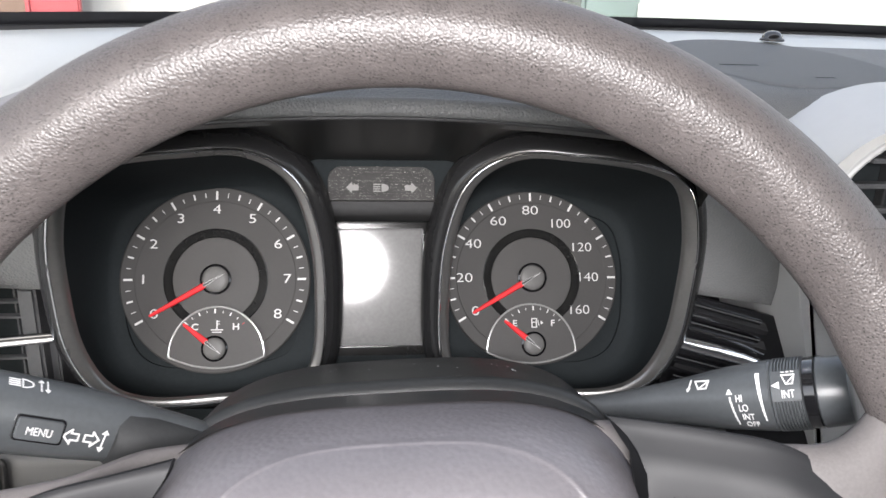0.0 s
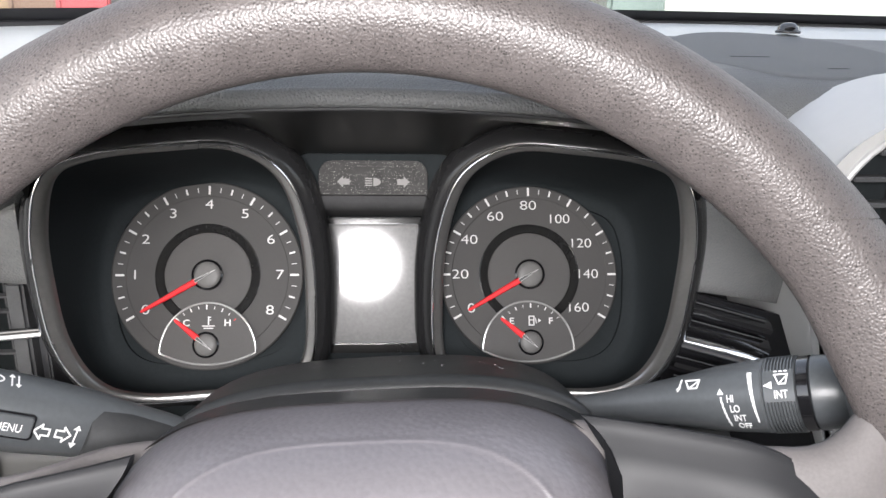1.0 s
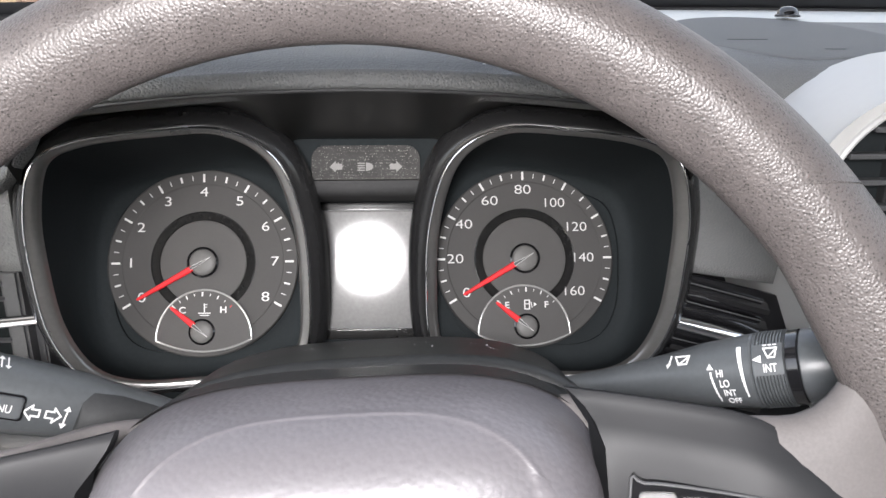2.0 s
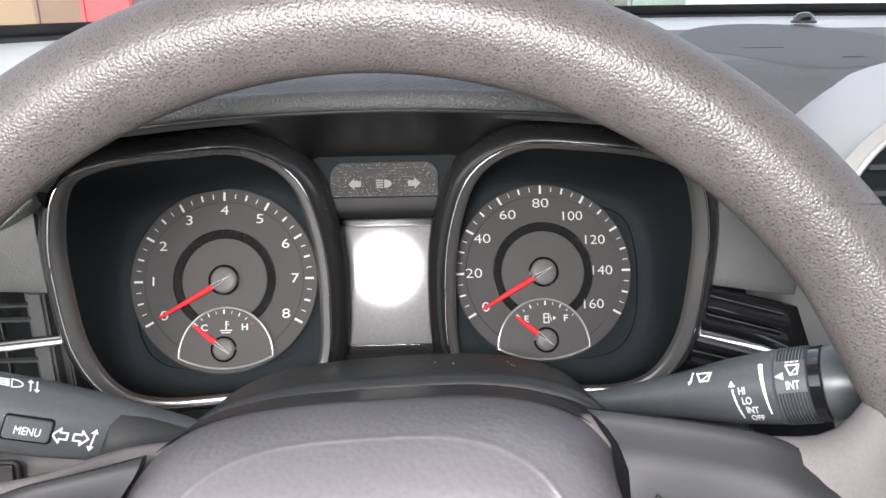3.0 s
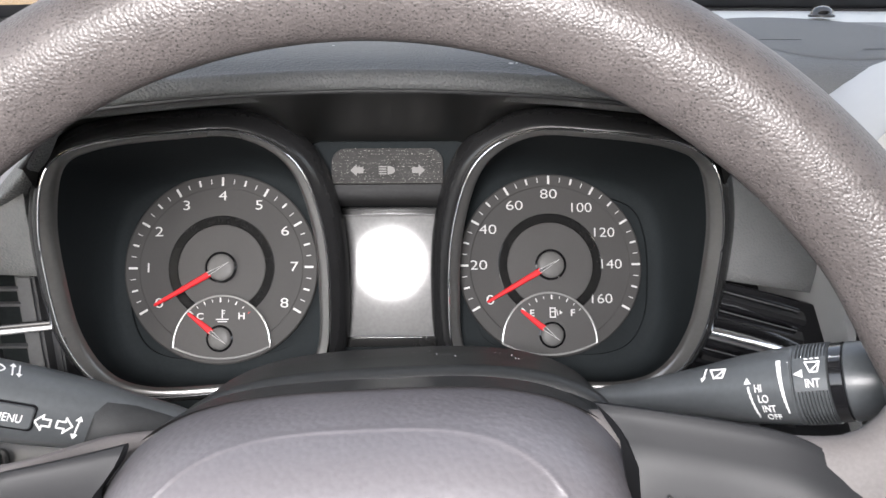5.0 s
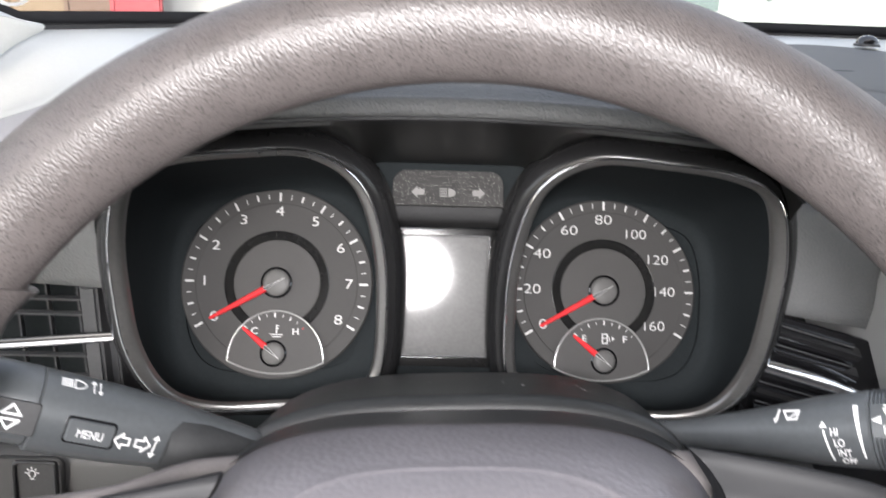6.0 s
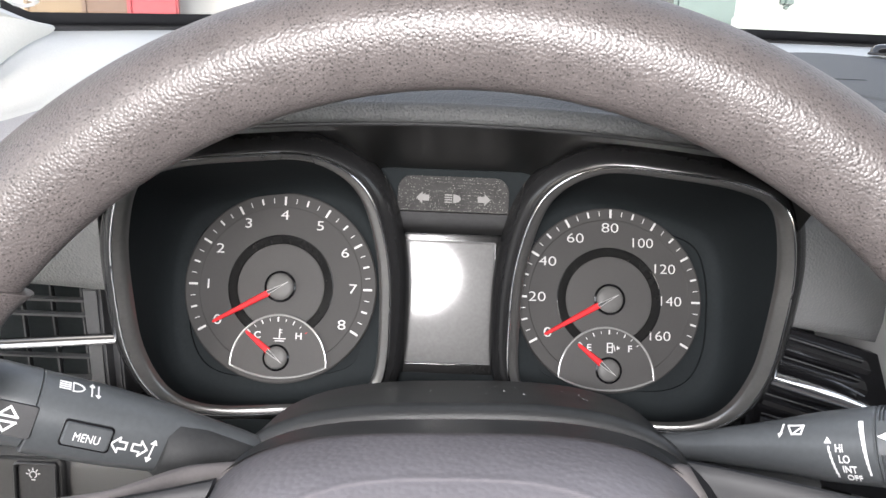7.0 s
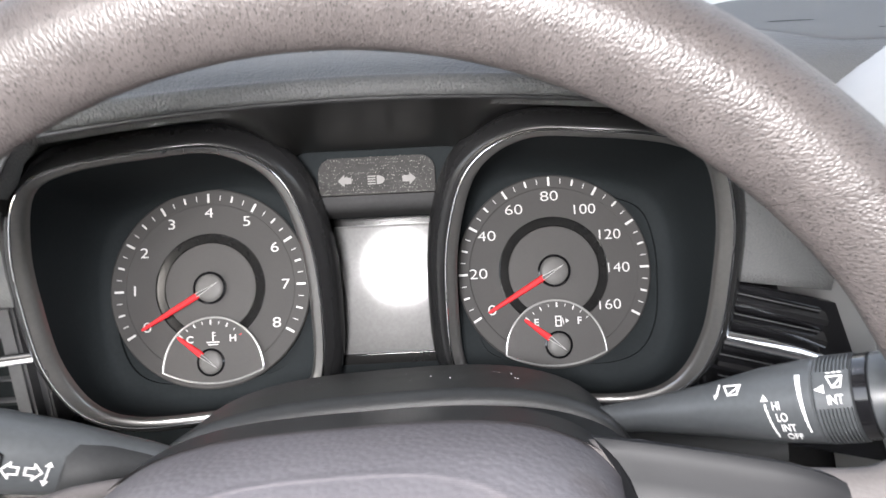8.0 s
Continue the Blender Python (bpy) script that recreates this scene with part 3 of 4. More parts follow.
def offset(loop, d):
    """Loop moved outwards by d in its plane."""
    n, out = len(loop), []
    area = sum(a[0] * b[1] - b[0] * a[1] for a, b in zip(loop, loop[1:] + loop[:1]))
    s = 1 if area > 0 else -1
    for i in range(n):
        t = Vector(loop[(i + 1) % n]) - Vector(loop[i - 1])
        t.normalize()
        out.append((loop[i][0] + s * d * t.y, loop[i][1] - s * d * t.x))
    return out


def instrument_cluster():
    c = thing("instrument_cluster", "unlit instrument cluster with two grey dials and blank screen", "instrument cluster", (0, 0, 0.95))
    for side in (1, -1):
        loop = pod_outline(side)

        def ring(d, back):
            return [(x, pod_y(x0) + back, z) for (x, z), (x0, z0) in zip(offset(loop, d), loop)]

        def band(d, back):
            """Like ring, but d and back are stretched where the bezel runs upright."""
            out = []
            for i, ((x, z), (x1, z1)) in enumerate(zip(loop, offset(loop, 1.0))):
                k = 0.5 + 0.5 * abs(x1 - x) ** 1.5
                out.append((x + (x1 - x) * d * k, pod_y(x) + back * k, z + (z1 - z) * d * k))
            return out
        bez = part("bezel", loft([ring(0.0012, 0.004), ring(0.0012, 0.001), ring(0.0006, 0.0), ring(-0.0002, 0.0002), band(-0.0028, 0.0014), band(-0.0043, 0.0026), band(-0.0047, 0.0038), band(-0.0048, 0.007)]), BEZEL, c, "satin grey bezel")
        part("bright_edge", tube(ring(0.0007, 0.0001), 0.00048, 8, closed=True), CHROME, bez)
        part("collar", loft([ring(0.0013, 0.0016), ring(0.003, 0.002), ring(0.0055, 0.0042), ring(0.008, 0.0072), ring(0.0092, 0.0095), ring(0.0096, 0.014)]), COLLAR, c, "glossy black collar round the dial")
        # outer skirt and inner well down to the dial plane
        back = []
        floor = []
        for (x, z) in loop:
            cx = POD_MID + side * 0.094
            p = DIAL.inverted() @ Vector((x, pod_y(x), z))
            floor.append(DIAL @ Vector((cx + (p.x - cx) * 1.02, p.y * 1.0 + 0.003, -0.003)))
            back.append(DIAL @ Vector((p.x, p.y + 0.004, -0.014)))
        part("skirt", loft([ring(0.0012, 0.004), ring(0.0016, 0.009), back]), GLOSS, c, "glossy black pod shell")
        lip = band(-0.0048, 0.007)
        middle = sum((Vector(q) for q in floor), Vector()) / len(floor)

        def fillet(t, draw):
            """Between lip (t = 0) and floor (t = 1), drawn in towards the middle."""
            return [tuple(Vector(q).lerp(Vector(w), t).lerp(middle, draw)) for q, w in zip(lip, floor)]

        def sunk(draw):
            """The floor under the dial, behind the groove that runs round it."""
            return [tuple(Vector(q) - DIAL.to_3x3() @ Vector((0, 0, 0.0022))) for q in fillet(1.0, draw)]
        part("well", loft([lip, fillet(0.35, 0.0), fillet(0.6, 0.012), fillet(0.8, 0.04), fillet(0.93, 0.09), fillet(1.0, 0.14), fillet(1.0, 0.235), sunk(0.238), sunk(0.4)], cap=(False, True)), MATT, c, "matt black well round the dial", sharp=70)
    gauge(c, TACH_U, [str(i) for i in range(9)], "C", "H", 0.0508)
    gauge(c, SPEED_U, ["0", "20", "40", "60", "80", "100", "120", "140", "160"], "E", "F", 0.0493)
    brow(c)
    centre(c)
    return c


def polar(r, a):
    return r * math.cos(radians(a)), r * math.sin(radians(a))


def gauge(c, u, numbers, low, high, radius):
    m = DIAL @ pose(u, 0, 0)
    # the printed face, a raised scale band round it and a sunk middle inside the black ring
    face = part("dial_face", moved(turned([(0.0272, -0.004), (0.0274, 0.0002), (0.0277, 0.0006), (0.0425, 0.0006), (0.0431, 0.0011), (radius - 0.0007, 0.0011), (radius, 0.0004), (radius, -0.003)], 96), m), FACE, c, "warm grey printed dial")
    part("dial_ring", moved(turned([(0.0229, -0.001), (0.0231, 0.0003), (0.0233, 0.0005), (0.0273, 0.0005), (0.0275, 0.0008), (0.0278, 0.0006)], 96), m), RING, face, "glossy black ring")
    part("ring_edge", moved(tube([(*polar(0.0276, 4 * k), 0.0008) for k in range(90)], 0.0003, 8, closed=True), m), GLOSS, face, "shiny raised ring edge")
    part("dial_centre", moved(turned([(0.0, 0.0004), (0.0228, 0.0004), (0.0232, -0.0004)], 64), m), FACE_IN, face)
    # scale
    major = part("scale_mark", ngon(((-0.00055, -0.0023), (0.00055, -0.0023), (0.00055, 0.0023), (-0.00055, 0.0023)), Matrix()), WHITE, face, m=m @ pose(*polar(0.0461, 210), 0.0012, 0, 0, 120))
    half = None
    minor = None
    for k in range(1, 33):
        a = 210 - 7.5 * k
        at = lambda r: m @ pose(*polar(r, a), 0.0012, 0, 0, a - 90)
        if k % 4 == 0:
            again(major, face, at(0.0461))
        elif k % 2 == 0:
            if not half:
                half = part("scale_mark", ngon(((-0.00045, -0.0016), (0.00045, -0.0016), (0.00045, 0.0016), (-0.00045, 0.0016)), Matrix()), WHITE, face, m=at(0.0464))
            else:
                again(half, face, at(0.0464))
        elif not minor:
            minor = part("scale_mark", ngon(((-0.00018, -0.0013), (0.00018, -0.0013), (0.00018, 0.0013), (-0.00018, 0.0013)), Matrix()), WHITE, face, m=at(0.0463))
        else:
            again(minor, face, at(0.0463))
    # some numbers stand further in, each placed to fit the camera's view
    inset = {"0": 0.001, "60": 0.0012, "100": 0.0028, "120": 0.004, "140": 0.0052, "160": 0.0052}
    for k, t in enumerate(numbers):
        x, y = polar(0.0383 - inset.get(t, 0.0), 210 - 30 * k - (4 if t == "160" else 0))
        part("numeral", words(t, 0.0051, m @ pose(x, y, 0.0008), (1.32, 1.34, 1.2)[len(t) - 1], bold=-0.01 if len(t) < 2 else -0.016), WHITE, face)
    needle(c, m, 0, 0, 210, 0.0395, 0.0083, 0.0071, 0.0042)
    # small gauge
    g = m @ pose(0, -0.0373, 0)
    lean = 0.0012 if u < 0 else -0.0014
    arch = [(x + lean, 1.06 * y - 0.0042) for x, y in (polar(0.0251, a) for a in range(0, 181, 6))]
    low_arc = [(x / 1000 + lean, -0.0042 - 0.0062 * (1 - (x / 25.1) ** 2)) for x in range(-24, 25, 2)]
    shape = arch + low_arc
    sub = part("small_gauge", moved(plate(shape, 0.0024, 0.0003), g), FACE_IN, c, "small grey gauge with chrome border")
    part("chrome_border", moved(tube([(x, y, 0.0028) for x, y in shape], 0.00062, 10, closed=True), g), BRIGHT, sub)
    for k in range(9):
        a = 138 - 96.5 * k / 8
        w, h = ((0.00036, 0.0012), (0.00014, 0.0007), (0.00026, 0.001), (0.00014, 0.0007), (0.00036, 0.0012))[k % 4 if k < 8 else 1]
        x, y = polar(0.0201, a)
        part("scale_mark", ngon(((-w, -h), (w, -h), (w, h), (-w, h)), g @ pose(x, y, 0.0024, 0, 0, a - 90)), (RED if (k == 8 and low == "C") else WHITE), sub)
    for t, x in ((low, -0.0104), (high, 0.0112)):
        part("letter", words(t, 0.0034, g @ pose(x, 0.0115, 0.0025), 1.1), WHITE, sub)
    f = g @ pose(0.0012, 0.0118, 0.0024)
    if low == "C":
        sym = join(stroke(((0, -0.001), (0, 0.003)), 0.0006, f), stroke(((0, 0.0028), (0.0012, 0.0028)), 0.0004, f), stroke(((0, 0.0014), (0.0012, 0.0014)), 0.0004, f),
                   stroke(((-0.003, -0.0018), (0.003, -0.0018)), 0.0005, f), stroke(((-0.0022, -0.003), (0.0022, -0.003)), 0.0005, f))
    else:
        sym = join(stroke(((-0.002, -0.0024), (-0.002, 0.0024), (0.0006, 0.0024), (0.0006, -0.0024)), 0.0006, f, closed=True), stroke(((-0.002, 0.0004), (0.0006, 0.0004)), 0.0005, f),
                   stroke(((0.0014, 0.0014), (0.002, -0.0014)), 0.0004, f), ngon(((0.003, -0.001), (0.003, 0.0012), (0.0046, 0.0)), f))
    part("symbol", sym, WHITE, sub)
    needle(sub, g, 0, 0, 141, 0.0212, 0.007, 0.0059, 0.0044)


def needle(parent, m, x, y, ang, tip, ring_r, cap_r, lift):
    n = part("needle", moved(loft([[(r, -w, lift - 0.0012), (r, w, lift - 0.0012), (r, w * 0.6, lift - 0.0004), (r, -w * 0.6, lift - 0.0004)]
                                   for r, w in ((cap_r * 0.9, 0.0017), (tip * 0.6, 0.0014), (tip - 0.001, 0.0009), (tip, 0.0004))], cap=(True, True)), m @ pose(x, y, 0, 0, 0, ang)), RED, parent, "red pointer")
    part("hub_ring", moved(turned([(cap_r, 0.001), (ring_r, 0.001), (ring_r, 0.0028), (cap_r + 0.0002, 0.0034), (cap_r, 0.003)], 40), m), GLOSS, n)
    part("hub_cap", moved(turned([(0.0, lift), (cap_r * 0.3, lift - 0.00004), (cap_r * 0.6, lift - 0.0002), (cap_r * 0.82, lift - 0.0005), (cap_r * 0.95, lift - 0.0009), (cap_r, lift - 0.0014), (cap_r, 0.001)], 40), m), CAP, n, "grey hub cap")
    tail = m @ pose(x, y, 0, 0, 0, ang)
    part("pointer_tail", ngon(((cap_r * 1.02, -0.0009), (-cap_r * 0.72, 0.0), (cap_r * 1.02, 0.0009)), tail @ pose(0, 0, lift), 0.0004), DARK, n, "black pointer tail")
    part("tail_edge", join(*[stroke(((cap_r * 1.02, k * 0.0009), (-cap_r * 0.72, 0.0)), 0.00016, tail @ pose(0, 0, lift + 0.0004)) for k in (1, -1)]), WHITE, n, "fine white edges")


def brow_lip(x):
    """Front edge of the hood over the dials."""
    d = abs(x - POD_MID)
    return -0.079 + 0.012 * ease(0.1, 0.175, d), 1.1035 - 0.55 * d * d - 0.022 * ease(0.128, 0.156, d)


def brow(c):
    cols = 121
    rows = []
    for k in range(cols):
        x = POD_MID - 0.151 + 0.302 * k / (cols - 1)
        ly, lz = brow_lip(x)
        top = pod_top(x)
        d = abs(x - POD_MID)
        if top is None:
            top = 1.068 if d < 0.1 else 1.045
            ey = -0.012 if d < 0.1 else pod_y(x) + 0.01
        else:
            ey = pod_y(x) + 0.0105
            top += 0.0093
        if d < 0.09:
            w = ease(0.034, 0.05, d)
            top = 1.0685 * (1 - w) + top * w
            ey = -0.005 * (1 - w) + ey * w
        col = []
        for j in range(13):
            t = j / 12
            col.append((x, ly + (ey - ly) * t, lz + (top - lz) * t))
        rows.append(col)
    part("brow", loft(rows, closed=False), BROW, c, "glossy black brow over the dials", sharp=60)
    part("brow_edge", tube([(POD_MID - 0.151 + 0.302 * k / 80, brow_lip(POD_MID - 0.151 + 0.302 * k / 80)[0] - 0.0004, brow_lip(POD_MID - 0.151 + 0.302 * k / 80)[1] - 0.0002) for k in range(81)], 0.0009, 8), DARK, c)


def centre(c):
    # upper panel with the tell-tales, ledge and screen
    def plane(h):
        return DIAL @ pose(0.0025, 0, h)
    part("centre_panel", moved(plate([(-0.0315, 0.0325), (0.0315, 0.0325), (0.0335, 0.038), (0.042, 0.055), (0.046, 0.0615), (-0.046, 0.0615), (-0.042, 0.055), (-0.0335, 0.038)], 0.004), plane(0.026)), MATT, c)
    out = [(0.0278, 0.0385), (0.0278, 0.049)] + [(0.0208 + 0.007 * math.cos(radians(a)), 0.0492 + 0.0072 * math.sin(radians(a))) for a in (15, 30, 45, 60, 75, 90)]
    out += [(-x, y) for x, y in reversed(out)]
    tell = part("indicator_panel", moved(plate(out, 0.003, 0.0003), plane(0.0302)), TELL, c, "speckled dark panel with unlit arrows")
    f = plane(0.0333)
    arrow = ((-0.0034, 0), (-0.0003, 0.003), (-0.0003, 0.0015), (0.003, 0.0015), (0.003, -0.0015), (-0.0003, -0.0015), (-0.0003, -0.003))
    part("arrow_icon", ngon(arrow, f @ pose(-0.015, 0.0453, 0)), ICON, tell)
    part("arrow_icon", ngon([(-x, y) for x, y in reversed(arrow)], f @ pose(0.0152, 0.0452, 0)), ICON, tell)
    lamp = [(0, -0.0022), (0.0, 0.0022)] + [(0.0038 * math.cos(radians(a)), 0.0022 * math.sin(radians(a))) for a in (70, 45, 20, 0, -20, -45, -70)]
    part("beam_icon", join(ngon(list(reversed(lamp)), f @ pose(0, 0.0452, 0)), *[stroke(((-0.004, y), (-0.0008, y)), 0.0006, f @ pose(0, 0.0452, 0)) for y in (-0.0018, -0.0006, 0.0006, 0.0018)]), ICON, tell)
    roll = [[(x, y, h) for x in (-0.0274, 0.0, 0.0277)] for y, h in ((0.0382, 0.0), (0.038, 0.003), (0.0352, 0.0028), (0.033, 0.0012), (0.0318, -0.0015), (0.0312, -0.006), (0.031, -0.02))]
    part("ledge", moved(loft(roll, closed=False), plane(0.0302)), LEDGE, c, "dark grey ledge over the screen")
    lean = pose(0, 0, 0, 4.2, 0, 0)
    part("screen_surround", moved(plate(round_rect(-0.031, -0.052, 0.031, 0.034, 0.003), 0.004), plane(-0.0135) @ lean), MATT, c)
    frame_ = join(*[moved(block(*b, 0, 0.0022, 0.0005), plane(-0.0095) @ lean) for b in ((-0.0285, 0.0285, 0.0288, 0.033), (-0.0285, 0.0285, -0.0425, -0.0372), (-0.029, -0.0262, -0.0372, 0.0288), (0.0243, 0.028, -0.0372, 0.0288))])
    part("screen_frame", frame_, RING, c, "black screen frame")
    part("screen", moved(plate(round_rect(-0.0259, -0.0368, 0.024, 0.0284, 0.0004), 0.0014, 0.0002), plane(-0.0094) @ lean), SCREEN, c, "blank grey liquid crystal screen")
    part("screen_edge", moved(tube([(x, y, 0.0) for x, y in round_rect(-0.0261, -0.037, 0.0242, 0.0286, 0.0004, 2)], 0.00035, 6, closed=True), plane(-0.0078) @ lean), PLASTIC, c)


instrument_cluster()


# ---- dashboard ----
def screen_base(x):
    """Line where windscreen and dashboard meet."""
    return 0.33 - 0.64 * (x - 0.28) ** 2, 1.118


def dash_profile(x):
    """Top of the dashboard over x, from its front edge back to the windscreen."""
    d = abs(x - POD_MID)
    w = 1 - ease(0.135, 0.215, d) if x < 0 else 1 - ease(0.115, 0.172, d)
    ly, lz = brow_lip(min(max(x, -0.165), 0.17))
    arch = 0.998 + math.sqrt(max(0.0, 0.01124 - (min(x, 0.309) - 0.309) ** 2))
    arch = 1.09 + (arch - 1.09) * ease(0.17, 0.205, x) if arch < 1.09 else arch
    if x > 0:
        lz = max(lz, 1.1035 - 0.55 * min(d, 0.15) ** 2)
    fy = ly * w + (-0.04 if x < 0 else 0.03) * (1 - w)
    fz = (lz + 0.0012) * w + (1.03 if x < 0 else arch) * (1 - w)
    by, bz = screen_base(x)
    hz = 1.117 - 0.05 * ease(0.1, 0.3, d) if x < 0 else 1.117 * w + 1.105 * (1 - w)
    hy = fy + 0.05 + 0.025 * (1 - w) * (x < 0)
    pts = [(fy + 0.012, fz - 0.006), (fy, fz), (fy + 0.002, fz + 0.004 * w + 0.003), (fy + 0.009, fz + (hz - fz) * 0.45), (fy + 0.022, fz + (hz - fz) * 0.78), (hy, hz)]
    if x < 0:
        flat = [(fy + (hy - fy) * t, fz + (hz - fz) * t) for t in (0.04, 0.2, 0.6)]
        pts[2:5] = [(a[0] * w + b[0] * (1 - w), a[1] * w + b[1] * (1 - w)) for a, b in zip(pts[2:5], flat)]
    for t in (0.2, 0.4, 0.6, 0.8, 1.0):
        pts.append((hy + (by - hy) * t, hz + (bz - hz) * ease(0, 1, t)))
    curve = smooth_loop([(0, y, z) for y, z in pts], 4, closed=False)
    return [(x, p.y, p.z) for p in curve]


GRILLE = mat("speaker_mesh", (0.118, 0.12, 0.12), 0.65, vary=0.1, bump=0.5, bump_size=1400, spec=0.2)


KNEE = mat("grey_knee_panel", (0.034, 0.034, 0.034), 0.5, vary=0.06, grain=150, bump=0.2, bump_size=1400)


def dashboard():
    d = thing("dashboard", "grey grained dashboard with hood over the dials", "dashboard", (0.28, 0.1, 0.95), kind="structure")
    xs = [-0.43 + 1.38 * k / 173 for k in range(174)]
    prof = [dash_profile(x) for x in xs]
    cut = 20
    part("hood_pad", loft([p[: cut + 1] for x, p in zip(xs, prof) if x > -0.142], closed=False), PAD, d, "grained vinyl hood pad", sharp=60)
    part("end_lip", loft([p[:10] for x, p in zip(xs, prof) if x < -0.133], closed=False), PAD, d, "grained vinyl lip", sharp=60)
    part("end_face", loft([p[9 : cut + 1] for x, p in zip(xs, prof) if x < -0.133], closed=False), FACING, d, "light grey grained end face", sharp=60)
    part("top_panel", loft([p[cut:33] for x, p in zip(xs, prof) if x > -0.094], closed=False), PAD, d, sharp=60)
    part("defroster_panel", loft([p[32:] for x, p in zip(xs, prof) if x > -0.094], closed=False), PALE, d, "pale strip along the windscreen", sharp=60)
    part("end_panel", loft([p[cut:] for x, p in zip(xs, prof) if x < -0.088], closed=False), PALE, d, "smooth pale end panel", sharp=60)
    # knee side panels beside the cluster
    for name, x0, x1, top, low in (("right", 0.158, 0.212, 1.082, 0.998), ("left", -0.245, -0.157, 1.076, 1.014)):
        rows = []
        for k in range(17):
            t = k / 16
            x = x0 + (x1 - x0) * t
            out = t if name == "right" else 1 - t
            lo = low + (0.012 * (1 - out) if name == "right" else 0.0)
            hi = top if name == "right" else top - 0.03 * ease(0.2, 0.45, out)
            col = []
            for j in range(13):
                s = j / 12
                col.append((x, -0.048 - 0.006 * math.sin(math.pi * s) + 0.03 * ease(0.72, 1, s) + 0.01 * out, lo + (hi - lo) * s))
            col.insert(0, (x, col[0][1] + 0.012, lo - 0.004))
            rows.append(col)
        part("side_pad", loft(rows, closed=False), SIDE, d, "grained pad beside the dials", sharp=70)
    part("under_cluster", loft([[(x, -0.046 + 0.03 * s, 0.947 - 0.05 * s) for x in (-0.165, -0.08, 0.0, 0.08, 0.165)] for s in (0.0, 0.15, 0.6, 1.0)], closed=False), MATT, d, "matt black panel under the dials")
    crumbs = bmesh.new()
    for x, y, r in ((0.0423, -0.024, 0.0011), (0.0445, -0.025, 0.0008), (0.0535, -0.047, 0.0009), (0.0552, -0.05, 0.0007), (0.0565, -0.066, 0.0008), (0.059, -0.064, 0.0005), (-0.02, -0.03, 0.0005)):
        z = max((b[2] for b in dash_profile(x) if abs(b[1] - y) < 0.006), default=1.115)
        bmesh.ops.create_icosphere(crumbs, subdivisions=1, radius=r, matrix=Matrix.Translation((x, y, z)) @ Matrix.Diagonal((1.5, 1.0, 0.4, 1)))
    tagged(part("crumbs", crumbs, PRINT, d, "white crumbs on the pad"), kind="stuff")
    part("bulkhead", block(-0.4, 1.0, 0.055, 0.075, 0.55, 1.03, 0.003), DARK, d)
    part("lower_panel", loft([[(x, y, z) for x in (-0.4, -0.3, -0.2, -0.1, 0.0, 0.1, 0.19)] for y, z in ((0.0, 0.933), (-0.05, 0.932), (-0.0575, 0.929), (-0.06, 0.924), (-0.064, 0.9), (-0.07, 0.86), (-0.076, 0.8), (-0.08, 0.7), (-0.08, 0.62))], closed=False), KNEE, d, "smooth grey lower panel", sharp=60)
    # oval grille in the dash top
    bm = bmesh.new()
    outer = [(0.29 + 0.08 * math.cos(a), 0.15 + 0.105 * math.sin(a)) for a in (2 * math.pi * k / 64 for k in range(64))]

    def on(x, y, up):
        pr = dash_profile(x)
        for a, b in zip(pr, pr[1:]):
            if a[1] <= y <= b[1]:
                return (x, y, a[2] + (b[2] - a[2]) * (y - a[1]) / (b[1] - a[1]) + up)
        return (x, y, 1.118 + up)
    loops = [[on(0.29 + (x - 0.29) * s, 0.15 + (y - 0.15) * s, h) for x, y in outer] for s, h in ((1.0, 0.0001), (0.985, 0.0006), (0.96, 0.0008), (0.8, 0.0008), (0.5, 0.0008), (0.02, 0.0008))]
    g = part("speaker_grille", loft(loops, cap=(False, True)), GRILLE, d, "oval grey speaker grille")
    for x0, y0, w in ((0.256, 0.133, 0.014), (0.29, 0.08, 0.007)):
        part("slot", loft([[on(x0 - w + 2 * w * k / 6, y0 + s * 0.0016, 0.001) for k in range(7)] for s in (-1, 1)], closed=False), MATT, g)
    return d


dashboard()


def light_sensor():
    s = thing("light_sensor", "small glossy domed light sensor on the dashboard", "sensor", (0.335, 0.244, 1.116))
    m = Matrix.Translation((0.335, 0.244, 1.1165))
    part("base_ring", moved(turned([(0.0, 0.0), (0.0098, 0.0), (0.0098, 0.0015), (0.0085, 0.0022)], 32), m), DARK, s)
    part("dome", moved(turned([(0.0084, 0.0015), (0.008, 0.004), (0.0062, 0.0066), (0.0034, 0.008), (0.0, 0.0085)], 32), m), GLOSS, s, "glossy dark dome")


light_sensor()


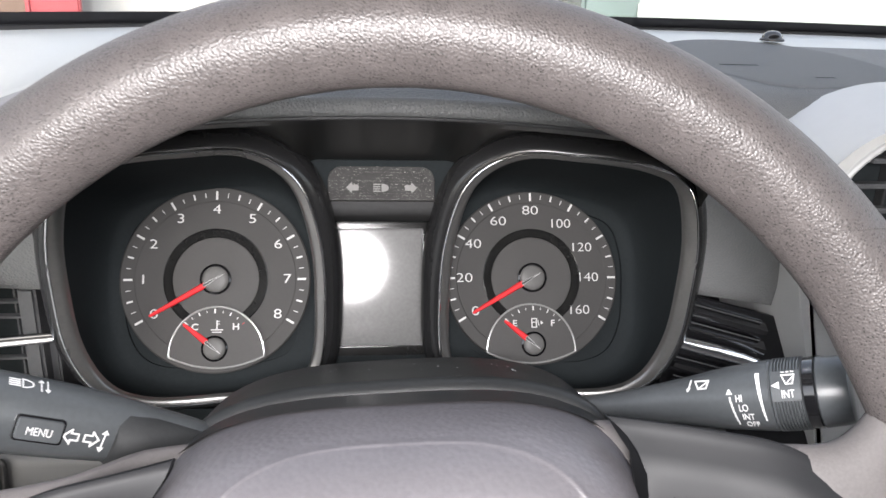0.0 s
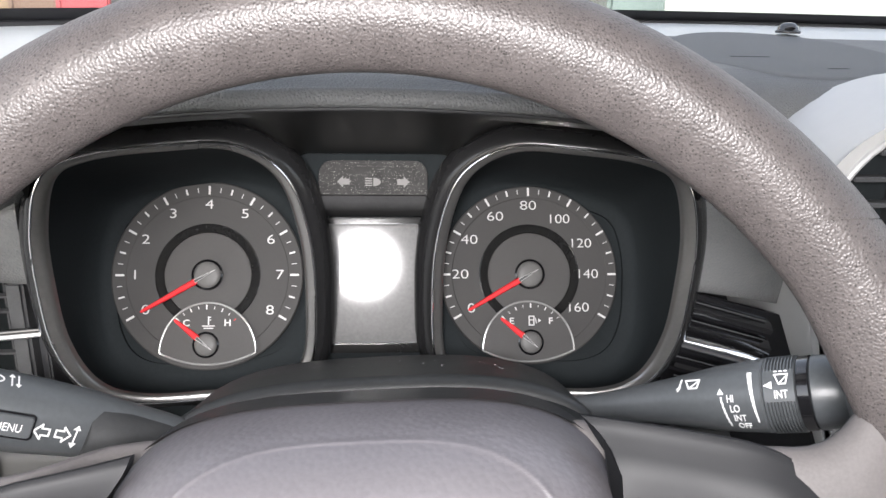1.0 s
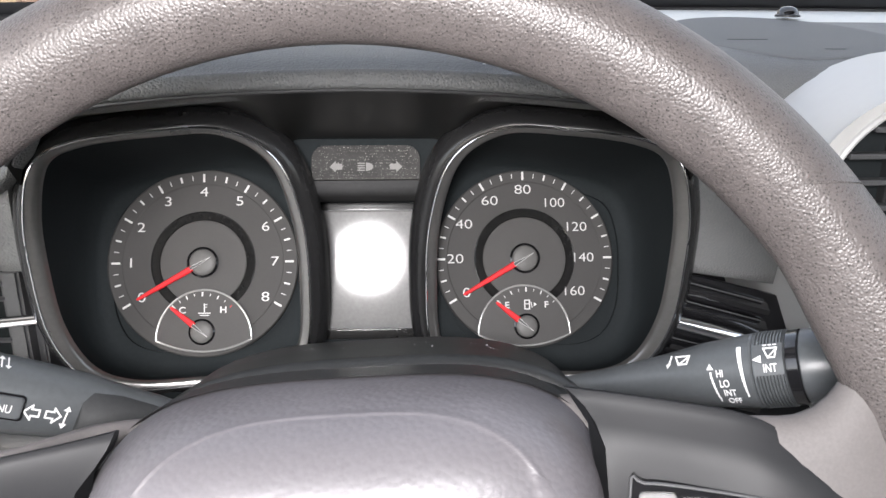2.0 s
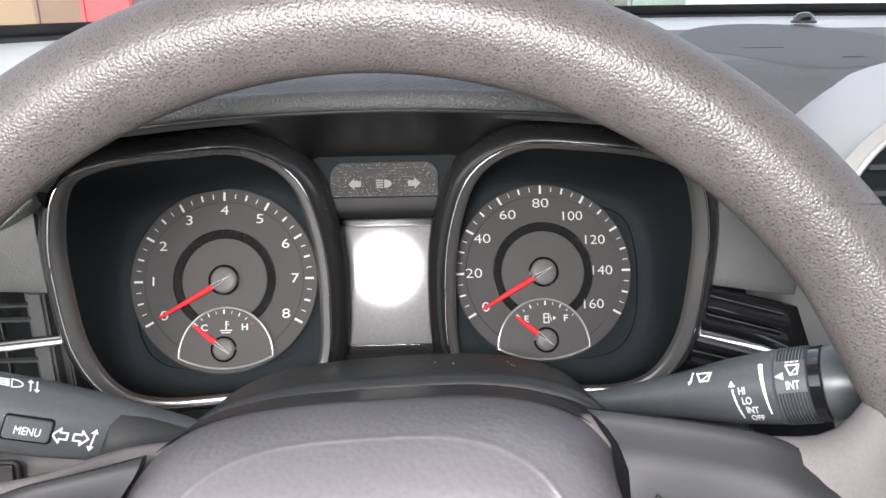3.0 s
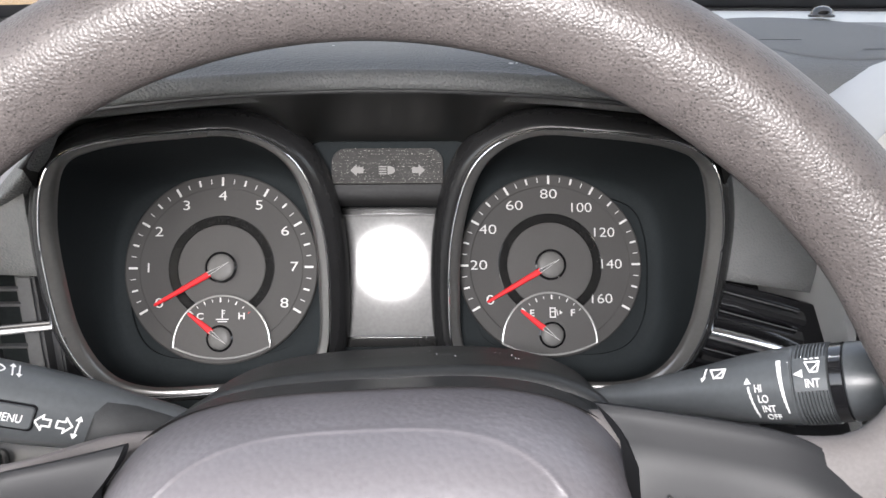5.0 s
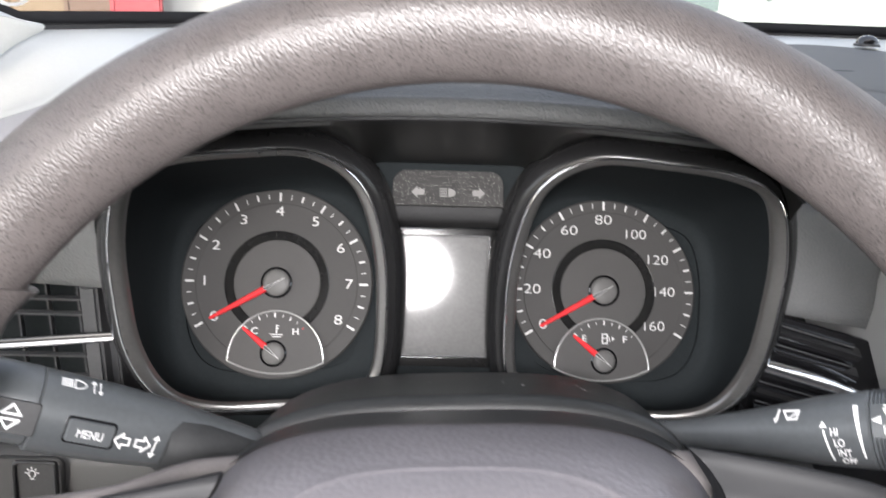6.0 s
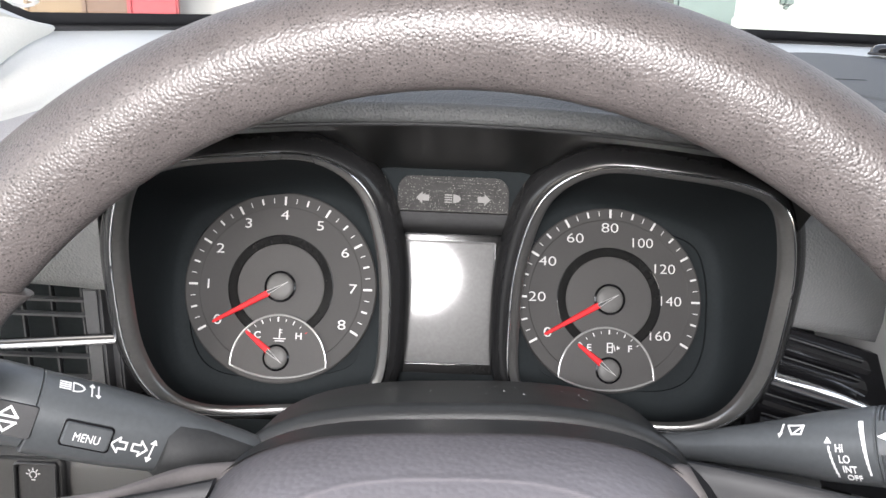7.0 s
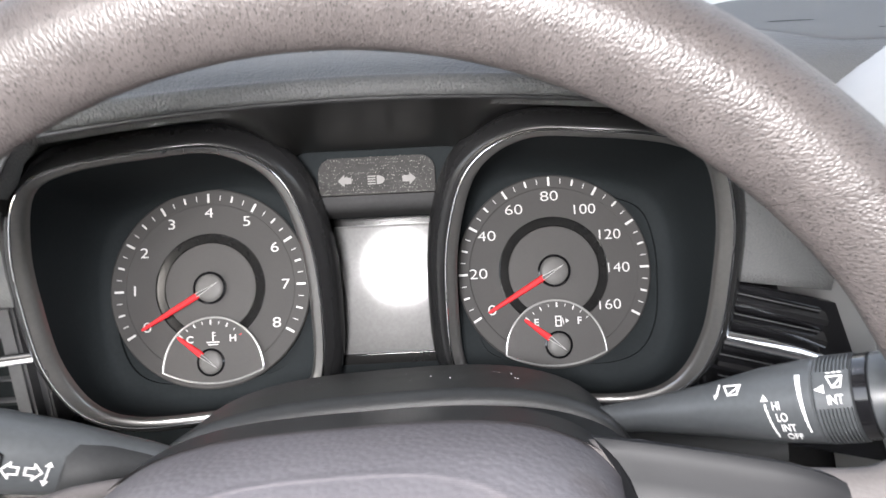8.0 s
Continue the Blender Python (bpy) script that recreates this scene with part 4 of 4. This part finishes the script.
def side_vent():
    """Slim vent between door and cluster."""
    v = thing("air_vent", "black air vent with chrome strip beside the dials", "air vent", (-0.19, -0.03, 0.985))
    part("housing", join(block(-0.25, -0.158, -0.006, 0.0, 0.93, 1.02, 0.001), block(-0.25, -0.158, -0.04, 0.0, 1.0135, 1.018, 0.001), block(-0.25, -0.158, -0.04, 0.0, 0.935, 0.942, 0.001)), MATT, v)
    part("pillar", block(-0.1715, -0.163, -0.046, -0.01, 0.942, 1.014, 0.0015), PLASTIC, v, "grey vent pillar")
    part("pillar", block(-0.1635, -0.1585, -0.038, -0.01, 0.942, 0.985, 0.001), PLASTIC, v)
    # thin grey slats and vanes stand for the lit edges of black ones
    slat = part("slat", moved(block(-0.036, 0.036, -0.0018, 0.0018, -0.0006, 0.0006, 0.0003), Matrix()), PLASTIC, v, m=pose(-0.209, -0.034, 1.0025, 8, 0, 0))
    for z in (0.9945, 0.972, 0.9605):
        again(slat, v, pose(-0.209, -0.034, z, 8, 0, 0))
    vane = part("vane", block(-0.0005, 0.0005, -0.0018, 0.0018, -0.035, 0.035, 0.0002), PLASTIC, v, m=pose(-0.179, -0.029, 0.978))
    for x in (-0.194, -0.209, -0.224):
        again(vane, v, pose(x, -0.029, 0.978))
    part("chrome_strip", tube([(-0.245, -0.046, 0.9795), (-0.207, -0.05, 0.984), (-0.18, -0.0505, 0.9868), (-0.1555, -0.05, 0.989)], [0.0013, 0.0014, 0.0015, 0.0014], 12, flat=1.0), CHROME, v, "bright chrome strip")
    # dark reflection on the chrome's upper side, painted as a black band
    part("strip_dark_top", tube([(-0.245, -0.045, 0.9813), (-0.207, -0.049, 0.986), (-0.18, -0.0495, 0.9889), (-0.1555, -0.049, 0.9909)], 0.0017, 10), GLOSS, v, "glossy black band for the chrome strip's dark upper side")


side_vent()


def ribbed_trim():
    """Dark ribbed trim that runs from the cluster to the centre stack."""
    v = thing("ribbed_trim", "glossy black ribbed trim with chrome strip", "dash trim", (0.185, -0.04, 0.975))
    m = tilted((0.1565, -0.05, 0.9835), 6, 4)
    part("backing", moved(plate([(-0.004, -0.05), (0.095, -0.078), (0.095, -0.001), (-0.004, 0.026)], 0.004, 0.0005), m @ pose(0, 0, -0.012)), GLOSS, v)
    for y0, y1 in ((0.0145, 0.0225), (0.0035, 0.0125), (-0.016, -0.0085), (-0.028, -0.019), (-0.04, -0.031)):
        rib = []
        for x in (0.0, 0.012, 0.024, 0.038, 0.052):
            s = -0.3 * x
            rib.append([(x, y0 + s, -0.008), (x, y0 + s + 0.001, -0.0015), (x, (y0 + y1) / 2 + s, 0.0), (x, y1 + s - 0.001, -0.003), (x, y1 + s, -0.008)])
        ob = part("rib", moved(loft(rib, cap=(True, True)), m), GLOSS, v, sharp=50)
        # highlight along the rib's upper edge, put in as a lighter tube
        part("rib_highlight", moved(tube([(x, y1 - 0.3 * x - 0.0008, -0.0024) for x in (0.001, 0.016, 0.034, 0.049)], 0.0004, 6), m), PLASTIC, ob)
    part("chrome_strip", moved(tube([(0.0, 0.0005, 0.002), (0.018, -0.0045, 0.003), (0.036, -0.0105, 0.002), (0.056, -0.018, 0.0)], [0.0036, 0.0038, 0.0034, 0.0022], 12, flat=0.9), m), CHROME, v, "tapering chrome strip")


ribbed_trim()


def centre_stack():
    v = thing("centre_vent", "silver centre stack surround with round black air vent", "air vent", (0.3, -0.03, 0.9))
    def shell(d, back, r=0.1):
        # left side drawn in towards its foot to fit the camera's view
        return [(x + 0.4 * min(max(1.0153 - z, 0), 0.165) * min(max((0.31 - x) / 0.1, 0), 1), back, z) for x, z in round_rect(0.209 - d, 0.75, 0.42 + d, 1.103 + d, r + d, 16)]
    opening = round_rect(0.2235, 0.977, 0.39, 1.0955, 0.058, 16)
    part("surround", loft([shell(0.006, 0.04), shell(0.006, -0.018), shell(0.0045, -0.034, 0.09), shell(0.0, -0.043, 0.078), shell(-0.0015, -0.0475, 0.071), shell(-0.003, -0.049, 0.066)]), SILVER, v, "satin silver surround", sharp=60)
    part("front", loft([shell(-0.003, -0.049, 0.066), [(x, -0.049, z) for x, z in round_rect(0.2208, 0.9743, 0.3927, 1.0982, 0.0607, 16)]]), SILVER, v)
    m = basis((0, -0.049, 0), (1, 0, 0), (0, 0, 1), (0, -1, 0))
    part("vent_ring", moved(loft([[(*p, h) for p in offset(opening, d)] for d, h in ((0.0032, -0.002), (0.003, 0.002), (0.0018, 0.003), (0.0006, 0.0025), (0.0, -0.001))]), m), SILVER, v, "raised silver ring")
    part("vent_well", moved(plate(opening, 0.001), m @ pose(0, 0, -0.018)), MATT, v)
    part("vent_wall", moved(loft([[(*p, h) for p in offset(opening, 0.0005)] for h in (0.001, -0.018)]), m), MATT, v)
    # whole slats in grey to put in the brightness of their lit edges
    for z in (0.989, 1.002, 1.015, 1.028, 1.041, 1.054, 1.067, 1.08):
        short = 0.058 - math.sqrt(0.058 ** 2 - (z - 1.0363) ** 2)
        part("slat", moved(block(0.2265 + short, 0.387 - short, z - 0.0013, z + 0.0013, -0.008, -0.001, 0.0006), m), PLASTIC, v)
    for x in (0.262, 0.29, 0.318, 0.346):
        part("vane", moved(block(x - 0.0008, x + 0.0008, 0.986, 1.087, -0.016, -0.009, 0.0004), m), DARK, v)
    part("vent_tab", moved(block(0.262, 0.282, 1.0505, 1.057, -0.002, 0.004, 0.0016), m), SATIN, v, "grey vent tab")


centre_stack()


def demister():
    """Side window vent at the end of the dashboard."""
    v = thing("demister_vent", "grey side demister vent with angled slats", "air vent", (-0.24, -0.01, 1.06))
    def face_at(x, s):
        p = dash_profile(x)
        return Vector(p[5]).lerp(Vector(p[20]), s)
    x = (face_at(-0.205, 0.5) - face_at(-0.27, 0.5)).normalized()
    n = x.cross(face_at(-0.238, 0.85) - face_at(-0.238, 0.15)).normalized()
    m = basis(face_at(-0.238, 0.5) + n * 0.0012, x, n.cross(x), n)
    out = [(0.033, 0.009), (0.036, 0.012), (0.033, 0.0145), (0.0, 0.0135), (-0.04, 0.009), (-0.05, 0.0), (-0.04, -0.013), (0.0, -0.0125), (0.022, -0.006)]
    loop = [(p.x, p.y) for p in smooth_loop([(x_, y_, 0) for x_, y_ in out], 6)]
    inner = offset(loop, -0.0022)
    part("frame", moved(loft([[(x_, y_, -0.004) for x_, y_ in loop], [(x_, y_, 0.0035) for x_, y_ in loop], [(x_, y_, 0.0045) for x_, y_ in offset(loop, -0.0008)], [(x_, y_, 0.004) for x_, y_ in inner], [(x_, y_, -0.001) for x_, y_ in inner]]), m), FACING, v, "grey vent frame")
    part("well", moved(plate(inner, 0.0005), m @ pose(0, 0, 0.0002)), MATT, v)
    for k in range(4):
        xx = -0.03 + 0.016 * k
        part("slat", moved(loft([[(xx - 0.012, 0.0105, 0.0008), (xx - 0.0055, 0.0105, 0.0036), (xx - 0.0045, 0.0105, 0.0008)], [(xx + 0.007, -0.0085, 0.0008), (xx + 0.0135, -0.0085, 0.0036), (xx + 0.0145, -0.0085, 0.0008)]], cap=(True, True)), m), FACING, v)


demister()


def dimmer():
    s = thing("dimmer_switch", "black dash light dimmer wheel in a grey panel", "switch", (-0.2, -0.06, 0.9))
    m = tilted((-0.1995, -0.0635, 0.9145), 9)
    part("panel", moved(plate(round_rect(-0.045, -0.05, 0.0185, 0.0165, 0.004), 0.003, 0.001), m), KNEE, s)
    slot = part("wheel_slot", moved(loft([[(x, y, h) for x, y in round_rect(-0.0045 + d, -0.034 + d, 0.0165 - d, 0.0155 - d, 0.002)] for d, h in ((0, 0.0), (0, 0.0048), (0.0006, 0.0054), (0.0014, 0.005), (0.0016, 0.0035))], cap=(False, True)), m), DARK, s, "black slot with raised edge")
    wheel = []
    for x, rad in ((0.0, 0.0085), (0.0006, 0.0095), (0.0114, 0.0095), (0.012, 0.0085)):
        wheel.append([(x, -0.013 + (rad - 0.0004 * (k % 2)) * math.sin(math.pi * k / 24), 0.001 + (rad - 0.0004 * (k % 2)) * math.cos(math.pi * k / 24)) for k in range(48)])
    part("thumb_wheel", moved(loft(wheel, cap=(True, True)), m), GLOSS, slot, "ribbed black thumb wheel")
    f = m @ pose(0.0045, 0.0088, 0.0037) @ Matrix.Diagonal((0.75, 0.75, 1, 1))
    mark = [stroke([(0.0022 * math.cos(radians(a)), 0.0022 * math.sin(radians(a))) for a in range(-60, 241, 30)], 0.0005, f)]
    for a in (10, 50, 90, 130, 170):
        mark.append(stroke([polar(0.0033, a), polar(0.0043, a)], 0.0006, f))
    mark.append(stroke(((-0.001, -0.0034), (0.001, -0.0034)), 0.0006, f))
    part("lamp_mark", join(*mark), PRINT, slot, "white printed lamp symbol")


dimmer()


# ---- windscreen, pillar and cabin ----
def screen_point(x, t):
    """On the glass: x along the dashboard, t from its foot (0) to the roof (1)."""
    y, z = screen_base(x)
    # unseen upper edge set forward so that the roof shades the wheel rim
    ty, tz = -0.02 - 0.15 * (x - 0.28) ** 2, 1.545 - 0.06 * (x - 0.28) ** 2
    k = 1 - 0.12 * t
    return (0.28 + (x - 0.28) * k, y + (ty - y) * t, z + (tz - z) * (t + 0.08 * math.sin(math.pi * t)))


def windscreen():
    w = thing("windscreen", "clear windscreen with black border", "window", (0.28, 0.33, 1.118), kind="structure")
    xs = [-0.32 + 1.18 * k / 60 for k in range(61)]
    pane = part("pane", loft([[screen_point(x, t) for x in xs] for t in [k / 16 for k in range(17)]], closed=False), GLASS, w, sharp=80)
    pane.visible_shadow = False

    def border(x0, x1, t0, t1, nx, nt):
        return loft([[Vector(screen_point(x0(t) + (x1(t) - x0(t)) * i / nx, t)) + Vector((0, -0.0012, -0.001)) for i in range(nx + 1)] for t in (t0 + (t1 - t0) * j / nt for j in range(nt + 1))], closed=False)
    part("border", border(lambda t: -0.3, lambda t: 0.86, 0.0, 0.022, 60, 2), FRIT, w, "black printed border")
    part("border", border(lambda t: -0.33, lambda t: -0.245 - 0.07 * (1 - math.exp(-t / 0.05)), 0.0, 1.0, 4, 60), FRIT, w)
    part("border", border(lambda t: 0.835, lambda t: 0.86, 0.0, 1.0, 3, 24), FRIT, w)
    part("border", border(lambda t: -0.3, lambda t: 0.86, 0.93, 1.0, 60, 3), FRIT, w)
    part("seal", tube([(x, screen_base(x)[0] - 0.004, screen_base(x)[1] - 0.001) for x in xs], 0.0035, 8), DARK, w)


windscreen()


def sticker():
    s = thing("windscreen_sticker", "white lettered sticker at the windscreen's lower corner", "sticker", (-0.25, 0.1, 1.135))
    y = Vector(screen_point(-0.235, 0.06)) - Vector(screen_point(-0.235, 0.04))
    x = Vector(screen_point(-0.23, 0.05)) - Vector(screen_point(-0.24, 0.05))
    x.normalize()
    n = x.cross(y).normalized()
    m = basis(screen_point(-0.272, 0.04), x, n.cross(x), n) @ pose(0, 0, 0.002)
    ob = part("bars", join(stroke([(0.009 * math.cos(radians(a)), 0.006 * math.sin(radians(a))) for a in range(40, 330, 24)] + [(0.002, -0.001)], 0.0022, m), stroke(((-0.022, 0.005), (-0.014, 0.0), (-0.014, -0.006)), 0.002, m)), PRINT, s)


sticker()


def pillar():
    p = thing("pillar_trim", "pale grey front pillar trim", "pillar trim", (-0.3, 0.08, 1.1), kind="structure")
    inner = smooth_loop([(-0.315, -0.1, 1.0), (-0.302, -0.03, 1.05), (-0.283, 0.035, 1.082), (-0.262, 0.082, 1.11), (-0.247, 0.1, 1.1225), (-0.262, 0.082, 1.131), (-0.29, 0.03, 1.165), (-0.32, -0.06, 1.29), (-0.34, -0.2, 1.5)], 5, closed=False)
    rows = []
    for k, a in enumerate(inner):
        t = k / (len(inner) - 1)
        b = a + Vector((-0.1, -0.03 - 0.05 * t, 0.0))
        rows.append([a + Vector((0.003, 0.012, -0.002)), a, a.lerp(b, 0.15) + Vector((0.0, -0.006, 0.004)), a.lerp(b, 0.4) + Vector((0.0, -0.012, 0.008)), b])
    part("trim", loft(rows, closed=False), PALE, p, sharp=70)


pillar()


def cabin():
    def wall(name, bm, material, label, category):
        ob = part(name, bm, material, None)
        return tagged(ob, label, category, kind="structure")
    cloth = mat("headliner_cloth", (0.36, 0.35, 0.34), 0.9, bump=0.4, bump_size=600)
    trim = mat("door_trim", (0.3, 0.28, 0.27), 0.6, bump=0.3, bump_size=700)
    # front edge brought unseen to y = 0 to keep sky off the rim
    wall("ceiling", block(-0.42, 0.98, -2.3, 0.0, 1.56, 1.6, 0.01), cloth, "pale cloth headliner, carried forward to shade the rim", "ceiling")
    wall("floor", block(-0.42, 0.98, -2.3, 0.9, 0.38, 0.42, 0.0), mat("carpet", (0.2, 0.19, 0.18), 0.95, bump=0.5, bump_size=300), "grey carpet floor", "floor")
    wall("wall_left", join(block(-0.46, -0.38, -2.3, -0.9, 0.42, 1.04, 0.01), block(-0.46, -0.4, -0.95, -0.85, 1.04, 1.57, 0.01), block(-0.46, -0.4, -2.3, 0.0, 1.5, 1.58, 0.01), block(-0.46, -0.4, -2.3, -2.1, 1.04, 1.5, 0.01)), trim, "body side with open front door and rear window", "body side")
    wall("wall_right", join(block(0.94, 1.02, -2.3, 0.9, 0.42, 1.04, 0.01), block(0.96, 1.02, -0.95, -0.85, 1.04, 1.57, 0.01), block(0.96, 1.02, -2.3, 0.0, 1.5, 1.58, 0.01), block(0.96, 1.02, -2.3, -2.1, 1.04, 1.5, 0.01)), trim, "dark door panels with window openings", "door panel")
    # the front slab is an unseen wall added to bounce light forward
    wall("wall_rear", join(block(-0.42, 0.98, -1.33, -1.27, 0.42, 1.25, 0.01), block(-0.42, 0.98, -2.34, -2.28, 1.48, 1.58, 0.01)), cloth, "added plain partition that bounces light, with tailgate header", "tailgate")
    wall("firewall", block(-0.42, 0.98, 0.85, 0.9, 0.42, 1.04, 0.0), DARK, "black firewall behind the dashboard", "firewall")


cabin()


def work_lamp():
    """Stand-in for the torch at the camera, added to light the cabin; mirrored round in the blank screen."""
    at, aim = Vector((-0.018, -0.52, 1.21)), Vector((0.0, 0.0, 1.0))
    d = thing("work_lamp", "lit round white lamp standing in for the torch at the camera", "work lamp", at)
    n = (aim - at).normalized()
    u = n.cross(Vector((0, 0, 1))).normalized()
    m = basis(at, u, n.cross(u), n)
    # housing and hook are made up to hold the unseen light
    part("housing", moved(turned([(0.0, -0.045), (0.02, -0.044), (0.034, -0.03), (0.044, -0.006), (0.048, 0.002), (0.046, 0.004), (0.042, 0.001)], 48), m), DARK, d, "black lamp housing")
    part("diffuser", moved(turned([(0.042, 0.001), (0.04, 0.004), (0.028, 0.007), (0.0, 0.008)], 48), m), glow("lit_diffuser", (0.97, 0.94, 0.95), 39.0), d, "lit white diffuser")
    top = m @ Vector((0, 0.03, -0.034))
    part("hook", tube(smooth_loop([top, top + Vector((0, -0.004, 0.03)), (top.x, top.y + 0.004, 1.45), (top.x, top.y, 1.562)], 6, closed=False), 0.003, 8), DARK, d, "black hanging hook, added with the lamp")


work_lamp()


# ---- outside ----
def outside():
    paint = mat("white_wall_paint", (0.273, 0.273, 0.265), 0.8, vary=0.05, grain=2)
    concrete = mat("concrete", (0.218, 0.218, 0.213), 0.85, vary=0.15, grain=3)
    tan = mat("tan_board", (0.131, 0.0924, 0.0546), 0.7, grain=8)
    brown = mat("brown_board", (0.0873, 0.0535, 0.0371), 0.7, grain=8)
    red = mat("red_cabinet_paint", (0.196, 0.0202, 0.0273), 0.5)
    van_paint = mat("white_van_paint", (0.208, 0.229, 0.218), 0.3, vary=0.04, grain=3)
    tint = mat("tinted_window", (0.0924, 0.126, 0.12), 0.25, vary=0.3, grain=12)
    g = part("ground", block(-200, 200, -200, 200, -0.1, 0.0, 0), concrete, None)
    tagged(g, "pale concrete yard", "ground", kind="structure")
    wl = part("backdrop_wall", block(-9, 9, 4.7, 4.9, 0, 3.2, 0), paint, None)
    tagged(wl, "bright white workshop wall", "wall", kind="structure")

    def board(name, x0, x1, y0, h, material, label, category):
        b = thing(name, label, category, ((x0 + x1) / 2, y0, 0), "boards against the wall" if name == "wood_panel" else "")
        part("body", block(x0, x1, y0 - 0.25, y0 - 0.2, 0, h, 0.01), material, b)
        part("edge_strip", block(x0 - 0.012, x0 + 0.012, y0 - 0.262, y0 - 0.25, 0, h, 0.003), material, b)
    board("wood_panel", -2.32, -2.005, 4.5, 1.9, tan, "tan wooden board against the wall", "board")
    board("wood_panel", -2.0, -1.755, 4.5, 1.9, brown, "brown wooden board against the wall", "board")
    board("tool_cabinet", -1.75, -1.485, 4.5, 1.5, red, "red painted tool cabinet", "cabinet")
    board("wood_panel", -0.42, -0.3, 4.55, 1.9, tan, "tan wooden board against the wall", "board")
    board("wood_panel", 0.42, 1.3, 4.6, 1.7, mat("beige_board", (0.18, 0.158, 0.136), 0.7, grain=6), "beige board against the wall", "board")
    v = thing("van", "white van parked behind, seen through the windscreen", "van", (2.9, 4.2, 0))
    body = loft([[(x, y, z) for y, z in ((3.4, 0.35), (3.36, 0.9), (3.42, 1.2), (3.6, 1.95), (4.6, 2.0), (4.6, 0.35))] for x in (1.29, 1.31, 3.4, 4.6)], cap=(True, True))
    part("body", body, van_paint, v)
    for x in (2.1, 4.1):
        part("wheel", moved(turned([(0.0, 0.1), (0.2, 0.1), (0.21, 0.08), (0.33, 0.1), (0.35, 0.05), (0.35, -0.1), (0.3, -0.1)], 32), basis((x, 3.44, 0.35), (1, 0, 0), (0, 0, 1), (0, -1, 0))), DARK, v)
    part("window", block(1.02, 1.3, 3.37, 4.4, 0.93, 1.7, 0.02), tint, v)
    part("window", block(1.5, 1.56, 3.37, 3.46, 1.1, 1.5, 0.02), tint, v)
    bonnet = part("bonnet", loft([[(x, y, 0.93 - 0.2 * ((y - 0.4) / 1.1) ** 2 - 0.08 * (x - 0.28) ** 2 - 0.03 * (y < 0.45)) for x in [-0.5 + 1.56 * k / 20 for k in range(21)]] for y in (0.36, 0.45, 0.6, 0.8, 1.0, 1.2, 1.4, 1.5)], closed=False), van_paint, None)
    tagged(bonnet, "white painted bonnet ahead of the windscreen", "bonnet", kind="structure")
    wp = thing("windscreen_wiper", "black wiper arm resting at the windscreen's foot", "wiper", (0.06, 0.62, 1.1))
    part("arm", tube(smooth_loop([(-0.036, 0.49, 0.9), (-0.026, 0.5, 1.124), (-0.009, 0.5, 1.138), (0.0185, 0.5, 1.143), (0.043, 0.5, 1.141), (0.066, 0.5, 1.132), (0.12, 0.5, 1.09), (0.2, 0.5, 1.04)], 6, closed=False), 0.0065, 10), MATT, wp)


outside()
